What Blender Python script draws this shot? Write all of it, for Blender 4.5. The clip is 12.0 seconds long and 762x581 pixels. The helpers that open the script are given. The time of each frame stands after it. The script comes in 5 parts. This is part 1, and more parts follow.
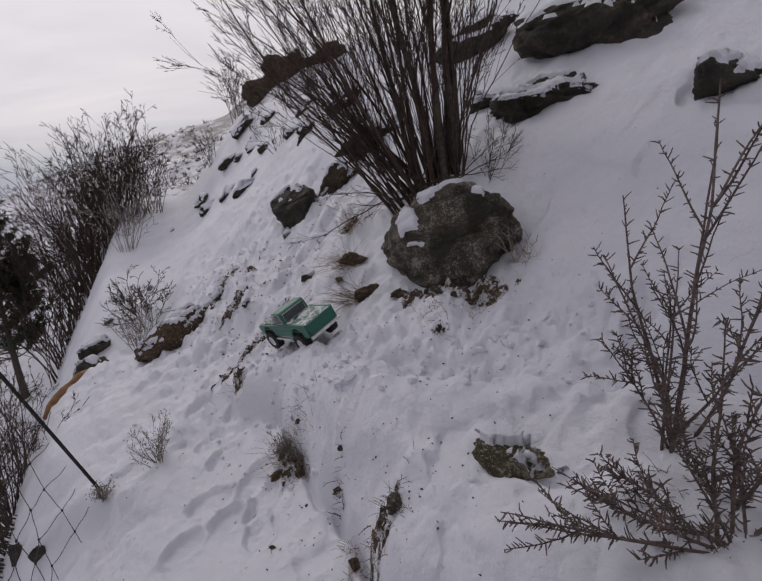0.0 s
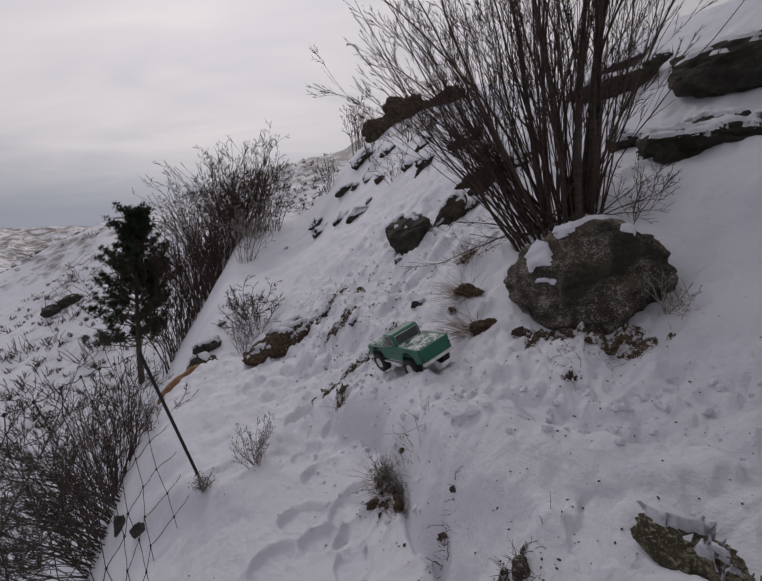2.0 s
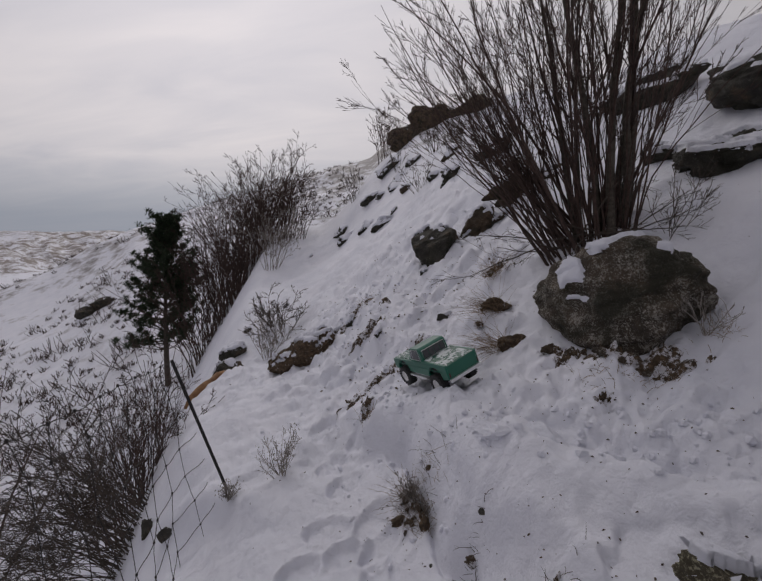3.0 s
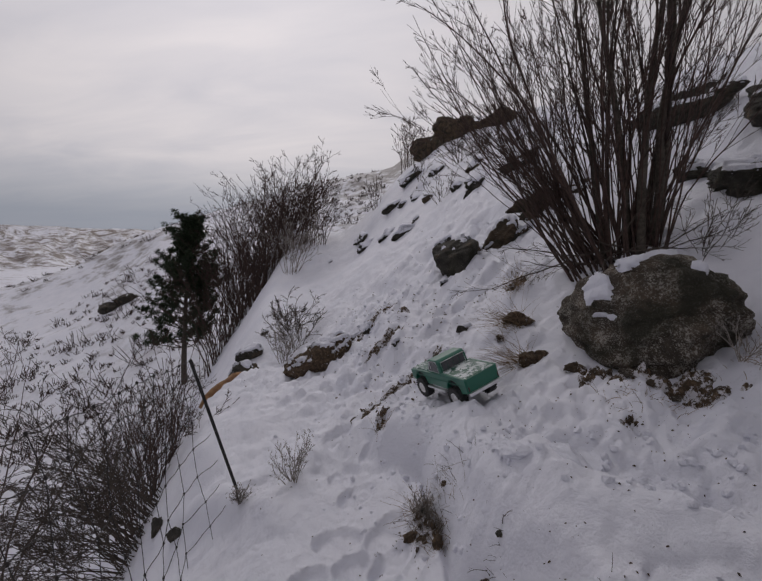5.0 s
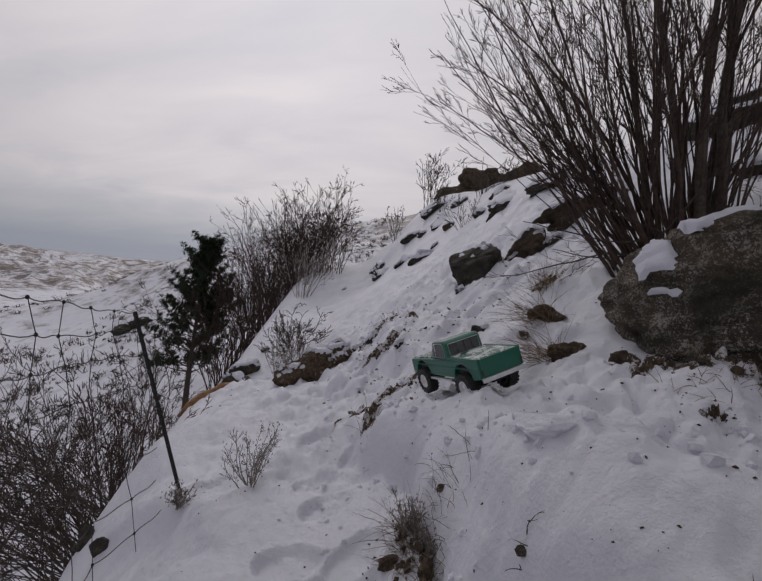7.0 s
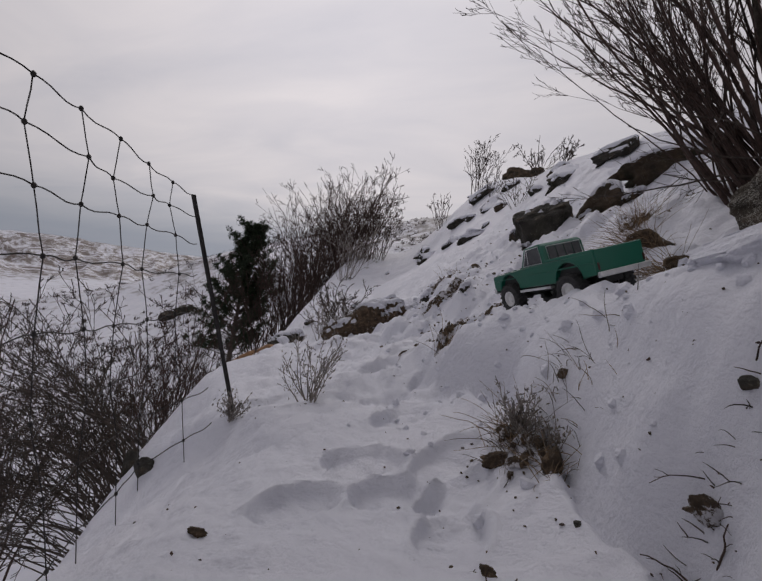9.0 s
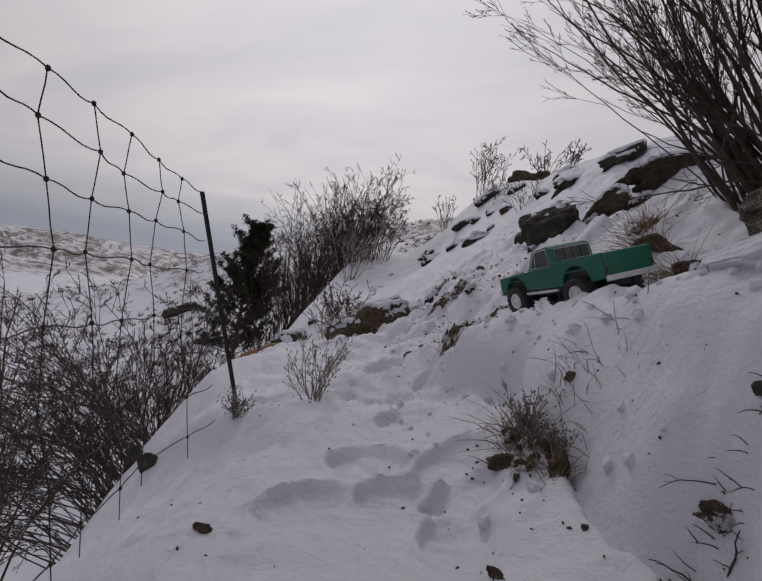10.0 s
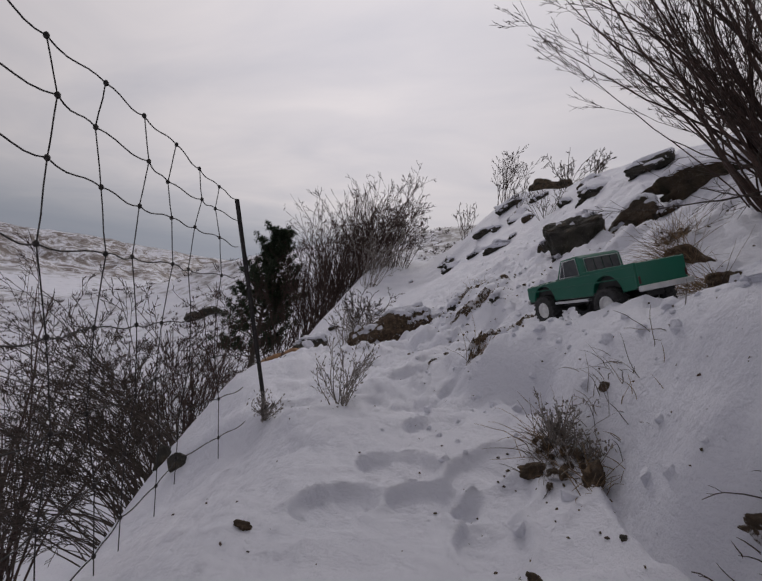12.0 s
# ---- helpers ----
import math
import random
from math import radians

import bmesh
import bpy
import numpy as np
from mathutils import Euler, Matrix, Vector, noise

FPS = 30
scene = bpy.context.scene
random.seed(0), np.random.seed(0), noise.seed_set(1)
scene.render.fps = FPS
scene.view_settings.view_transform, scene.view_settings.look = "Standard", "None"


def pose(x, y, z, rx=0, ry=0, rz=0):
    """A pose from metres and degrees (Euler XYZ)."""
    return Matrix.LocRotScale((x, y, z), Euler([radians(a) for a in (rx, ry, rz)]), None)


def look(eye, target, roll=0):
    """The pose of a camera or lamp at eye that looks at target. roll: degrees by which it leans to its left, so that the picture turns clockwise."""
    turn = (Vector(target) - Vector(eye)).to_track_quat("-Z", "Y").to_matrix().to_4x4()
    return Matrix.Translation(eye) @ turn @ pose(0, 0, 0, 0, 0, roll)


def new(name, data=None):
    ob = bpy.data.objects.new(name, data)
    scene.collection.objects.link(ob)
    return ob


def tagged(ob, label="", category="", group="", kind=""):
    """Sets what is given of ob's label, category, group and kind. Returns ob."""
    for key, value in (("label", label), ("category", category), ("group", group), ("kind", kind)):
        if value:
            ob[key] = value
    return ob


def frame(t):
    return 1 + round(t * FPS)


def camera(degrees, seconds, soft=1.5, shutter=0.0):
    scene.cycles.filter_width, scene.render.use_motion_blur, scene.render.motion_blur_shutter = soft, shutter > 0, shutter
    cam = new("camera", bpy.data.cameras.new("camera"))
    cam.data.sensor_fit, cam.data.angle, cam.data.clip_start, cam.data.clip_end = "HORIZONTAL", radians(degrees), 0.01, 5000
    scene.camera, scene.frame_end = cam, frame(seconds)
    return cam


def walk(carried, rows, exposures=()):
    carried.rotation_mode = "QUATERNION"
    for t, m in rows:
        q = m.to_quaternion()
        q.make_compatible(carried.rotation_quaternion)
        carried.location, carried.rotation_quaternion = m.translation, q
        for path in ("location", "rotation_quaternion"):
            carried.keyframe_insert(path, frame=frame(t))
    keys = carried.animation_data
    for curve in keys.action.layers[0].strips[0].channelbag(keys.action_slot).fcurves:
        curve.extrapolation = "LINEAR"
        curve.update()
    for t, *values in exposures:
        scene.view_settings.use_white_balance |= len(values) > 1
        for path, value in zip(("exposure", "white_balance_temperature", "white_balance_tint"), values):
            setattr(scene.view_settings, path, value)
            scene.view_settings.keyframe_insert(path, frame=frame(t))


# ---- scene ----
cam = camera(82.0, 12.0)
ROWS = [
    (0, 0.0013, -0.1196, 1.7206, 73.329, 5.058, 0.333),
    (0.5, -0.0653, -0.0575, 1.6935, 75.161, 4.600, 3.308),
    (1, -0.1232, -0.0487, 1.6682, 77.867, 2.129, 8.658),
    (1.5, -0.1429, -0.0571, 1.6577, 78.433, 1.372, 11.510),
    (2, -0.1597, -0.0614, 1.6590, 78.676, 0.751, 13.472),
    (2.5, -0.1774, -0.0614, 1.6719, 79.047, 0.556, 15.209),
    (3, -0.1893, -0.0635, 1.6896, 79.679, 0.302, 16.487),
    (5, -0.2165, -0.0453, 1.6857, 80.723, -1.789, 19.094),
    (5.5, -0.2270, -0.0207, 1.6715, 81.797, -2.542, 20.221),
    (6, -0.2534, 0.0522, 1.6191, 82.888, -4.826, 19.891),
    (6.5, -0.2517, 0.2054, 1.4983, 84.232, -4.638, 20.986),
    (7, -0.2344, 0.3597, 1.2541, 86.834, -5.533, 21.926),
    (7.2, -0.2648, 0.3847, 1.1250, 89.061, -5.911, 22.693),
    (8.8, -0.4360, 0.5077, 0.8267, 86.567, -7.266, 26.285),
    (9, -0.4285, 0.5065, 0.8274, 86.743, -7.349, 26.732),
    (9.5, -0.4384, 0.5033, 0.8254, 86.586, -7.777, 26.738),
    (10, -0.4388, 0.5026, 0.8220, 86.808, -8.330, 27.192),
    (10.5, -0.4432, 0.5006, 0.8196, 86.819, -8.798, 27.386),
    (11, -0.4530, 0.4937, 0.8186, 86.971, -8.906, 27.764),
    (11.5, -0.4535, 0.4888, 0.8155, 87.223, -9.025, 28.528),
    (12, -0.4623, 0.4678, 0.8170, 87.373, -9.047, 29.596),
]
walk(cam, [(t, pose(x, y, z, rx, ry, rz)) for t, x, y, z, rx, ry, rz in ROWS], [(0.0, 0.2), (1.5, 0.03), (2.5, 0.0), (7.0, -0.02), (12.0, -0.06)])


def part(name, bm, material, parent=None, label="", smooth=False):
    """Links a bmesh, a mesh or (verts, faces) as one mesh object, under parent if there is one."""
    if isinstance(bm, tuple):
        me = bpy.data.meshes.new(name)
        me.from_pydata([tuple(v) for v in bm[0]], [], [tuple(f) for f in bm[1]])
        me.update()
    elif isinstance(bm, bpy.types.Mesh):
        me = bm
    else:
        me = bpy.data.meshes.new(name)
        bm.to_mesh(me)
        bm.free()
    if material and not me.materials:
        me.materials.append(material)
    if smooth:
        me.polygons.foreach_set("use_smooth", [True] * len(me.polygons))
    ob = new(name, me)
    if parent:
        ob.parent = parent
    if label:
        tagged(ob, label)
    return ob


def thing(name, m, label, category, group="", kind=""):
    """An Empty at the base of a thing, to which its parts belong."""
    ob = new(name)
    ob.empty_display_size = 0.05
    ob.matrix_world = m
    return tagged(ob, label, category, group, kind)


# ---- light and sky ----
SUN_ELEVATION, SUN_TURN = 36.0, -34.0


def make_world():
    world = bpy.data.worlds.new("sky")
    scene.world = world
    world.use_nodes = True
    n, link = world.node_tree.nodes, world.node_tree.links
    n.clear()
    out, back = n.new("ShaderNodeOutputWorld"), n.new("ShaderNodeBackground")
    sky = n.new("ShaderNodeTexSky")
    sky.sky_type, sky.sun_disc = "NISHITA", False
    sky.sun_elevation, sky.sun_rotation = radians(SUN_ELEVATION), radians(SUN_TURN)
    dim = n.new("ShaderNodeVectorMath")
    dim.operation = "SCALE"
    dim.inputs["Scale"].default_value = 0.05
    link.new(sky.outputs[0], dim.inputs[0])
    co, split = n.new("ShaderNodeTexCoord"), n.new("ShaderNodeSeparateXYZ")
    link.new(co.outputs["Generated"], split.inputs[0])
    # cloud deck: streaks seen under the layer, so the direction is laid onto a plane overhead
    lift = n.new("ShaderNodeMath")
    lift.operation = "ADD"
    lift.inputs[1].default_value = 0.14
    link.new(split.outputs["Z"], lift.inputs[0])
    flat = n.new("ShaderNodeVectorMath")
    flat.operation = "DIVIDE"
    same = n.new("ShaderNodeCombineXYZ")
    for i in range(3):
        link.new(lift.outputs[0], same.inputs[i])
    link.new(co.outputs["Generated"], flat.inputs[0])
    link.new(same.outputs[0], flat.inputs[1])
    place = n.new("ShaderNodeMapping")
    place.inputs["Scale"].default_value = (0.8, 1.7, 0.6)
    place.inputs["Rotation"].default_value = (0, 0, radians(35))
    link.new(flat.outputs[0], place.inputs["Vector"])
    cloud = n.new("ShaderNodeTexNoise")
    cloud.inputs["Scale"].default_value, cloud.inputs["Detail"].default_value = 1.1, 7.0
    cloud.inputs["Roughness"].default_value, cloud.inputs["Distortion"].default_value = 0.52, 0.6
    link.new(place.outputs[0], cloud.inputs["Vector"])
    tone = n.new("ShaderNodeValToRGB")
    tone.color_ramp.elements[0].position, tone.color_ramp.elements[0].color = 0.25, (0.56, 0.545, 0.595, 1)
    tone.color_ramp.elements[1].position, tone.color_ramp.elements[1].color = 0.78, (0.745, 0.695, 0.71, 1)
    link.new(cloud.outputs["Fac"], tone.inputs[0])
    # a darker blue-grey bank low over the far hills
    low = n.new("ShaderNodeMapRange")
    low.inputs["From Min"].default_value, low.inputs["From Max"].default_value = 0.0, 0.11
    low.inputs["To Min"].default_value, low.inputs["To Max"].default_value = 0.85, 0.0
    link.new(split.outputs["Z"], low.inputs["Value"])
    bank = n.new("ShaderNodeMixRGB")
    bank.inputs["Color2"].default_value = (0.30, 0.335, 0.41, 1)
    link.new(low.outputs[0], bank.inputs["Fac"])
    link.new(tone.outputs[0], bank.inputs["Color1"])
    # the veiled sun brightens the deck about its direction
    toward = n.new("ShaderNodeVectorMath")
    toward.operation = "DOT_PRODUCT"
    e, a = radians(SUN_ELEVATION), radians(SUN_TURN)
    toward.inputs[1].default_value = (math.sin(a) * math.cos(e), math.cos(a) * math.cos(e), math.sin(e))
    link.new(co.outputs["Generated"], toward.inputs[0])
    half = n.new("ShaderNodeMapRange")
    half.inputs["From Min"].default_value, half.inputs["From Max"].default_value = -1.0, 1.0
    link.new(toward.outputs["Value"], half.inputs["Value"])
    glow = n.new("ShaderNodeFloatCurve")
    curve = glow.mapping.curves[0]
    curve.points[0].location, curve.points[1].location = (0.0, 0.30), (1.0, 0.78)
    for p in ((0.45, 0.34), (0.62, 0.36), (0.80, 0.45), (0.92, 0.60)):
        curve.points.new(*p)
    glow.mapping.update()
    link.new(half.outputs[0], glow.inputs["Value"])
    double = n.new("ShaderNodeMath")
    double.operation = "MULTIPLY"
    double.inputs[1].default_value = 1.8
    link.new(glow.outputs[0], double.inputs[0])
    lit = n.new("ShaderNodeVectorMath")
    lit.operation = "SCALE"
    link.new(bank.outputs[0], lit.inputs[0])
    link.new(double.outputs[0], lit.inputs["Scale"])
    both = n.new("ShaderNodeMixRGB")
    both.inputs["Fac"].default_value = 0.96
    link.new(dim.outputs[0], both.inputs["Color1"])
    link.new(lit.outputs[0], both.inputs["Color2"])
    link.new(both.outputs[0], back.inputs["Color"])
    back.inputs["Strength"].default_value = 0.85
    link.new(back.outputs[0], out.inputs["Surface"])


make_world()
sun = new("sun", bpy.data.lights.new("sun", "SUN"))
sun.data.energy, sun.data.angle, sun.data.color = 0.5, radians(16), (1.0, 0.94, 0.88)
e, a = radians(SUN_ELEVATION), radians(SUN_TURN)
sun.matrix_world = look((math.sin(a) * math.cos(e) * 30, math.cos(a) * math.cos(e) * 30, math.sin(e) * 30), (0, 0, 0))


# ---- materials ----
def material(name, base, rough_value=0.8, metal=0.0):
    m = bpy.data.materials.new(name)
    m.use_nodes = True
    b = m.node_tree.nodes["Principled BSDF"]
    b.inputs["Base Color"].default_value = (*base, 1)
    b.inputs["Roughness"].default_value, b.inputs["Metallic"].default_value = rough_value, metal
    return m, m.node_tree.nodes, m.node_tree.links, b


def noise_node(n, link, scale, detail=4.0, rough_value=0.55, coords="Object", distort=0.0):
    co, t = n.new("ShaderNodeTexCoord"), n.new("ShaderNodeTexNoise")
    t.inputs["Scale"].default_value, t.inputs["Detail"].default_value = scale, detail
    t.inputs["Roughness"].default_value, t.inputs["Distortion"].default_value = rough_value, distort
    link.new(co.outputs[coords], t.inputs["Vector"])
    return t


def ramp(n, link, source, stops):
    r = n.new("ShaderNodeValToRGB")
    while len(r.color_ramp.elements) < len(stops):
        r.color_ramp.elements.new(0.5)
    for el, (p, c) in zip(r.color_ramp.elements, stops):
        el.position, el.color = p, (*c, 1) if len(c) == 3 else c
    link.new(source, r.inputs[0])
    return r


def mix(n, link, fac, c1, c2, how="MIX"):
    m = n.new("ShaderNodeMixRGB")
    m.blend_type = how
    for socket, v in (("Fac", fac), ("Color1", c1), ("Color2", c2)):
        if isinstance(v, bpy.types.NodeSocket):
            link.new(v, m.inputs[socket])
        else:
            m.inputs[socket].default_value = v if socket == "Fac" else (*v, 1)
    return m.outputs[0]


def relief(n, link, b, source, strength, distance):
    bmp = n.new("ShaderNodeBump")
    bmp.inputs["Strength"].default_value, bmp.inputs["Distance"].default_value = strength, distance
    link.new(source, bmp.inputs["Height"])
    old = b.inputs["Normal"].links
    if old:
        link.new(old[0].from_socket, bmp.inputs["Normal"])
    link.new(bmp.outputs[0], b.inputs["Normal"])


BLACK, WHITE = (0, 0, 0), (1, 1, 1)


def snow_material():
    m, n, link, b = material("snow", (0.8, 0.81, 0.84), 0.65)
    big = noise_node(n, link, 1.6, 5.0)
    col = ramp(n, link, big.outputs["Fac"], [(0.3, (0.685, 0.70, 0.785)), (0.7, (0.785, 0.79, 0.865))]).outputs[0]
    # soil and needle specks, far apart
    specks = noise_node(n, link, 75.0, 2.0, 0.5)
    few = noise_node(n, link, 2.5, 3.0)
    spot = ramp(n, link, specks.outputs["Fac"], [(0.755, BLACK), (0.785, WHITE)]).outputs[0]
    where = ramp(n, link, few.outputs["Fac"], [(0.46, BLACK), (0.62, WHITE)]).outputs[0]
    col = mix(n, link, mix(n, link, 1.0, spot, where, "MULTIPLY"), col, (0.06, 0.045, 0.035))
    # far slopes: scrub, grass and stones stand out of the thin snow
    co, size = n.new("ShaderNodeTexCoord"), n.new("ShaderNodeVectorMath")
    size.operation = "LENGTH"
    link.new(co.outputs["Object"], size.inputs[0])
    away = n.new("ShaderNodeMapRange")
    away.inputs["From Min"].default_value, away.inputs["From Max"].default_value = 12.0, 30.0
    link.new(size.outputs["Value"], away.inputs["Value"])
    scrub = noise_node(n, link, 0.9, 7.0, 0.68)
    broad = noise_node(n, link, 0.07, 5.0, 0.6)
    cover = ramp(n, link, mix(n, link, 0.42, scrub.outputs["Fac"], broad.outputs["Fac"]), [(0.50, BLACK), (0.60, (0.75, 0.75, 0.75))]).outputs[0]
    col = mix(n, link, mix(n, link, 1.0, cover, away.outputs[0], "MULTIPLY"), col, (0.11, 0.085, 0.065))
    very = n.new("ShaderNodeMapRange")
    very.inputs["From Min"].default_value, very.inputs["From Max"].default_value = 100.0, 118.0
    link.new(size.outputs["Value"], very.inputs["Value"])
    streak = noise_node(n, link, 0.13, 12.0, 0.8, distort=2.0)
    dry = ramp(n, link, streak.outputs["Fac"], [(0.465, BLACK), (0.535, (0.92, 0.92, 0.92))]).outputs[0]
    col = mix(n, link, mix(n, link, 1.0, dry, very.outputs[0], "MULTIPLY"), col, (0.115, 0.078, 0.056))
    link.new(col, b.inputs["Base Color"])
    relief(n, link, b, noise_node(n, link, 9.0, 6.0, 0.6).outputs["Fac"], 0.42, 0.04)
    relief(n, link, b, noise_node(n, link, 38.0, 8.0, 0.75).outputs["Fac"], 0.85, 0.016)
    return m


def rock_material(name, dark, light, lichen=(0.36, 0.35, 0.31), cover=0.535):
    m, n, link, b = material(name, dark, 0.92)
    big = noise_node(n, link, 4.0, 9.0, 0.68)
    col = ramp(n, link, big.outputs["Fac"], [(0.32, dark), (0.56, light), (0.75, dark)]).outputs[0]
    tan = noise_node(n, link, 7.0, 6.0, 0.7)
    col = mix(n, link, ramp(n, link, tan.outputs["Fac"], [(0.54, BLACK), (0.66, (0.8, 0.8, 0.8))]).outputs[0], col, (0.13, 0.085, 0.05))
    # crusts of grey and pale green lichen at two sizes, thicker in some places than in others
    spots = noise_node(n, link, 120.0, 7.0, 0.8)
    patches = noise_node(n, link, 14.0, 4.0, 0.65)
    crust = mix(n, link, 0.28, spots.outputs["Fac"], patches.outputs["Fac"])
    col = mix(n, link, ramp(n, link, crust, [(cover, BLACK), (cover + 0.045, (0.9, 0.9, 0.9))]).outputs[0], col, lichen)
    moss = noise_node(n, link, 3.0, 5.0, 0.6, distort=0.5)
    col = mix(n, link, ramp(n, link, moss.outputs["Fac"], [(0.47, BLACK), (0.60, (0.9, 0.9, 0.9))]).outputs[0], col, (0.016, 0.016, 0.007))
    link.new(col, b.inputs["Base Color"])
    relief(n, link, b, big.outputs["Fac"], 0.9, 0.08)
    relief(n, link, b, patches.outputs["Fac"], 0.6, 0.025)
    relief(n, link, b, spots.outputs["Fac"], 0.7, 0.010)
    return m


def soil_material(name="soil", flecked=0.505):
    m, n, link, b = material(name, (0.05, 0.035, 0.02), 0.95)
    t = noise_node(n, link, 40.0, 8.0, 0.75)
    col = ramp(n, link, t.outputs["Fac"], [(0.3, (0.02, 0.014, 0.009)), (0.5, (0.075, 0.05, 0.03)), (0.66, (0.19, 0.13, 0.08))]).outputs[0]
    flecks = noise_node(n, link, 28.0, 6.0, 0.75)
    col = mix(n, link, ramp(n, link, flecks.outputs["Fac"], [(flecked, BLACK), (flecked + 0.045, WHITE)]).outputs[0], col, (0.66, 0.65, 0.69))
    link.new(col, b.inputs["Base Color"])
    relief(n, link, b, t.outputs["Fac"], 1.0, 0.02)
    return m


def plain_material(name, c1, c2, scale, rough_value=0.85, metal=0.0, bump_strength=0.3, bump_size=0.003, islands=False):
    m, n, link, b = material(name, c1, rough_value, metal)
    t = noise_node(n, link, scale, 5.0, 0.6)
    col = ramp(n, link, t.outputs["Fac"], [(0.32, c1), (0.7, c2)]).outputs[0]
    if islands:
        g = n.new("ShaderNodeNewGeometry")
        shade = ramp(n, link, g.outputs["Random Per Island"], [(0.0, (0.55, 0.55, 0.55)), (1.0, (1.35, 1.3, 1.25))]).outputs[0]
        col = mix(n, link, 1.0, col, shade, "MULTIPLY")
    link.new(col, b.inputs["Base Color"])
    relief(n, link, b, t.outputs["Fac"], bump_strength, bump_size)
    return m


SNOW = snow_material()
ROCK = rock_material("lichen_rock", (0.018, 0.015, 0.011), (0.092, 0.070, 0.050), (0.38, 0.36, 0.32), 0.515)
DARK_ROCK = rock_material("dark_rock", (0.014, 0.013, 0.012), (0.06, 0.054, 0.044), (0.17, 0.175, 0.14), 0.56)
BROWN_ROCK = rock_material("brown_rock", (0.022, 0.016, 0.011), (0.085, 0.058, 0.036), (0.2, 0.18, 0.14), 0.56)
SPECKLED_ROCK = rock_material("speckled_rock", (0.030, 0.026, 0.016), (0.11, 0.09, 0.055), (0.42, 0.39, 0.27), 0.50)
SOIL = soil_material()
DIRT = soil_material("bare_soil", 0.62)
BARK = plain_material("grey_bark", (0.034, 0.029, 0.023), (0.105, 0.091, 0.074), 40.0, 0.9, islands=True)
TWIG = plain_material("red_brown_twig", (0.026, 0.016, 0.013), (0.085, 0.052, 0.043), 30.0, 0.85, islands=True)
GREY_TWIG = plain_material("grey_twig", (0.03, 0.024, 0.02), (0.095, 0.076, 0.064), 30.0, 0.9, islands=True)
FROST_TWIG = plain_material("frosted_sage", (0.13, 0.115, 0.10), (0.34, 0.32, 0.31), 25.0, 0.95, islands=True)
STRAW = plain_material("dry_grass", (0.12, 0.08, 0.045), (0.32, 0.23, 0.14), 20.0, 0.9, islands=True)
NEEDLE = plain_material("pine_needle", (0.012, 0.026, 0.012), (0.045, 0.07, 0.03), 12.0, 0.8, islands=True)
ORANGE_WOOD = plain_material("split_wood", (0.13, 0.06, 0.025), (0.33, 0.18, 0.08), 14.0, 0.8)
WIRE = plain_material("rusted_wire", (0.012, 0.012, 0.012), (0.05, 0.042, 0.038), 60.0, 0.6, 0.5)
POST = plain_material("dark_steel_post", (0.006, 0.006, 0.006), (0.02, 0.016, 0.015), 50.0, 0.85, 0.0)


# ---- form of the ground ----
def lattice(ix, iy, seed):
    h = (ix.astype(np.int64) * 374761393 + iy.astype(np.int64) * 668265263 + seed * 974634777) & 0xFFFFFFFF
    h = ((h ^ (h >> 13)) * 1274126177) & 0xFFFFFFFF
    return ((h ^ (h >> 16)) & 0xFFFF) / 32767.5 - 1.0


def rough(x, y, size, seed=1):
    """Smooth value noise between -1 and 1 with lumps of that size."""
    u, v = x / size, y / size
    i, j = np.floor(u), np.floor(v)
    a, b = u - i, v - j
    a, b = a * a * a * (a * (6 * a - 15) + 10), b * b * b * (b * (6 * b - 15) + 10)
    low = lattice(i, j, seed) * (1 - a) + lattice(i + 1, j, seed) * a
    high = lattice(i, j + 1, seed) * (1 - a) + lattice(i + 1, j + 1, seed) * a
    return low * (1 - b) + high * b


def fbm(x, y, size, seed=1, octaves=3):
    return sum(rough(x + 7.3 * k, y - 3.1 * k, size / 2.03**k, seed + k) / 2**k for k in range(octaves))


def bump(x, y, cx, cy, rx, ry=None, turn=0.0):
    """A rounded bump of height 1 over an ellipse."""
    ry = ry or rx
    c, s = np.cos(np.radians(turn)), np.sin(np.radians(turn))
    u, v = ((x - cx) * c + (y - cy) * s) / rx, ((y - cy) * c - (x - cx) * s) / ry
    return np.exp(-(u * u + v * v))


def soft(v, k):
    """A smooth max(v, 0)."""
    return 0.5 * (v + np.sqrt(v * v + k * k))


def along(x, y, ax, ay, bx, by):
    """How far along the line from a to b (0 to 1), and how far to its right, in metres."""
    dx, dy = bx - ax, by - ay
    n = np.hypot(dx, dy)
    return ((x - ax) * dx + (y - ay) * dy) / n**2, ((x - ax) * dy - (y - ay) * dx) / n


def window(v, lo, hi, edge):
    return 0.5 * (np.tanh((v - lo) / edge) - np.tanh((v - hi) / edge))


STRIDE = 1.3386  # metres to one unit of the plan of the slope


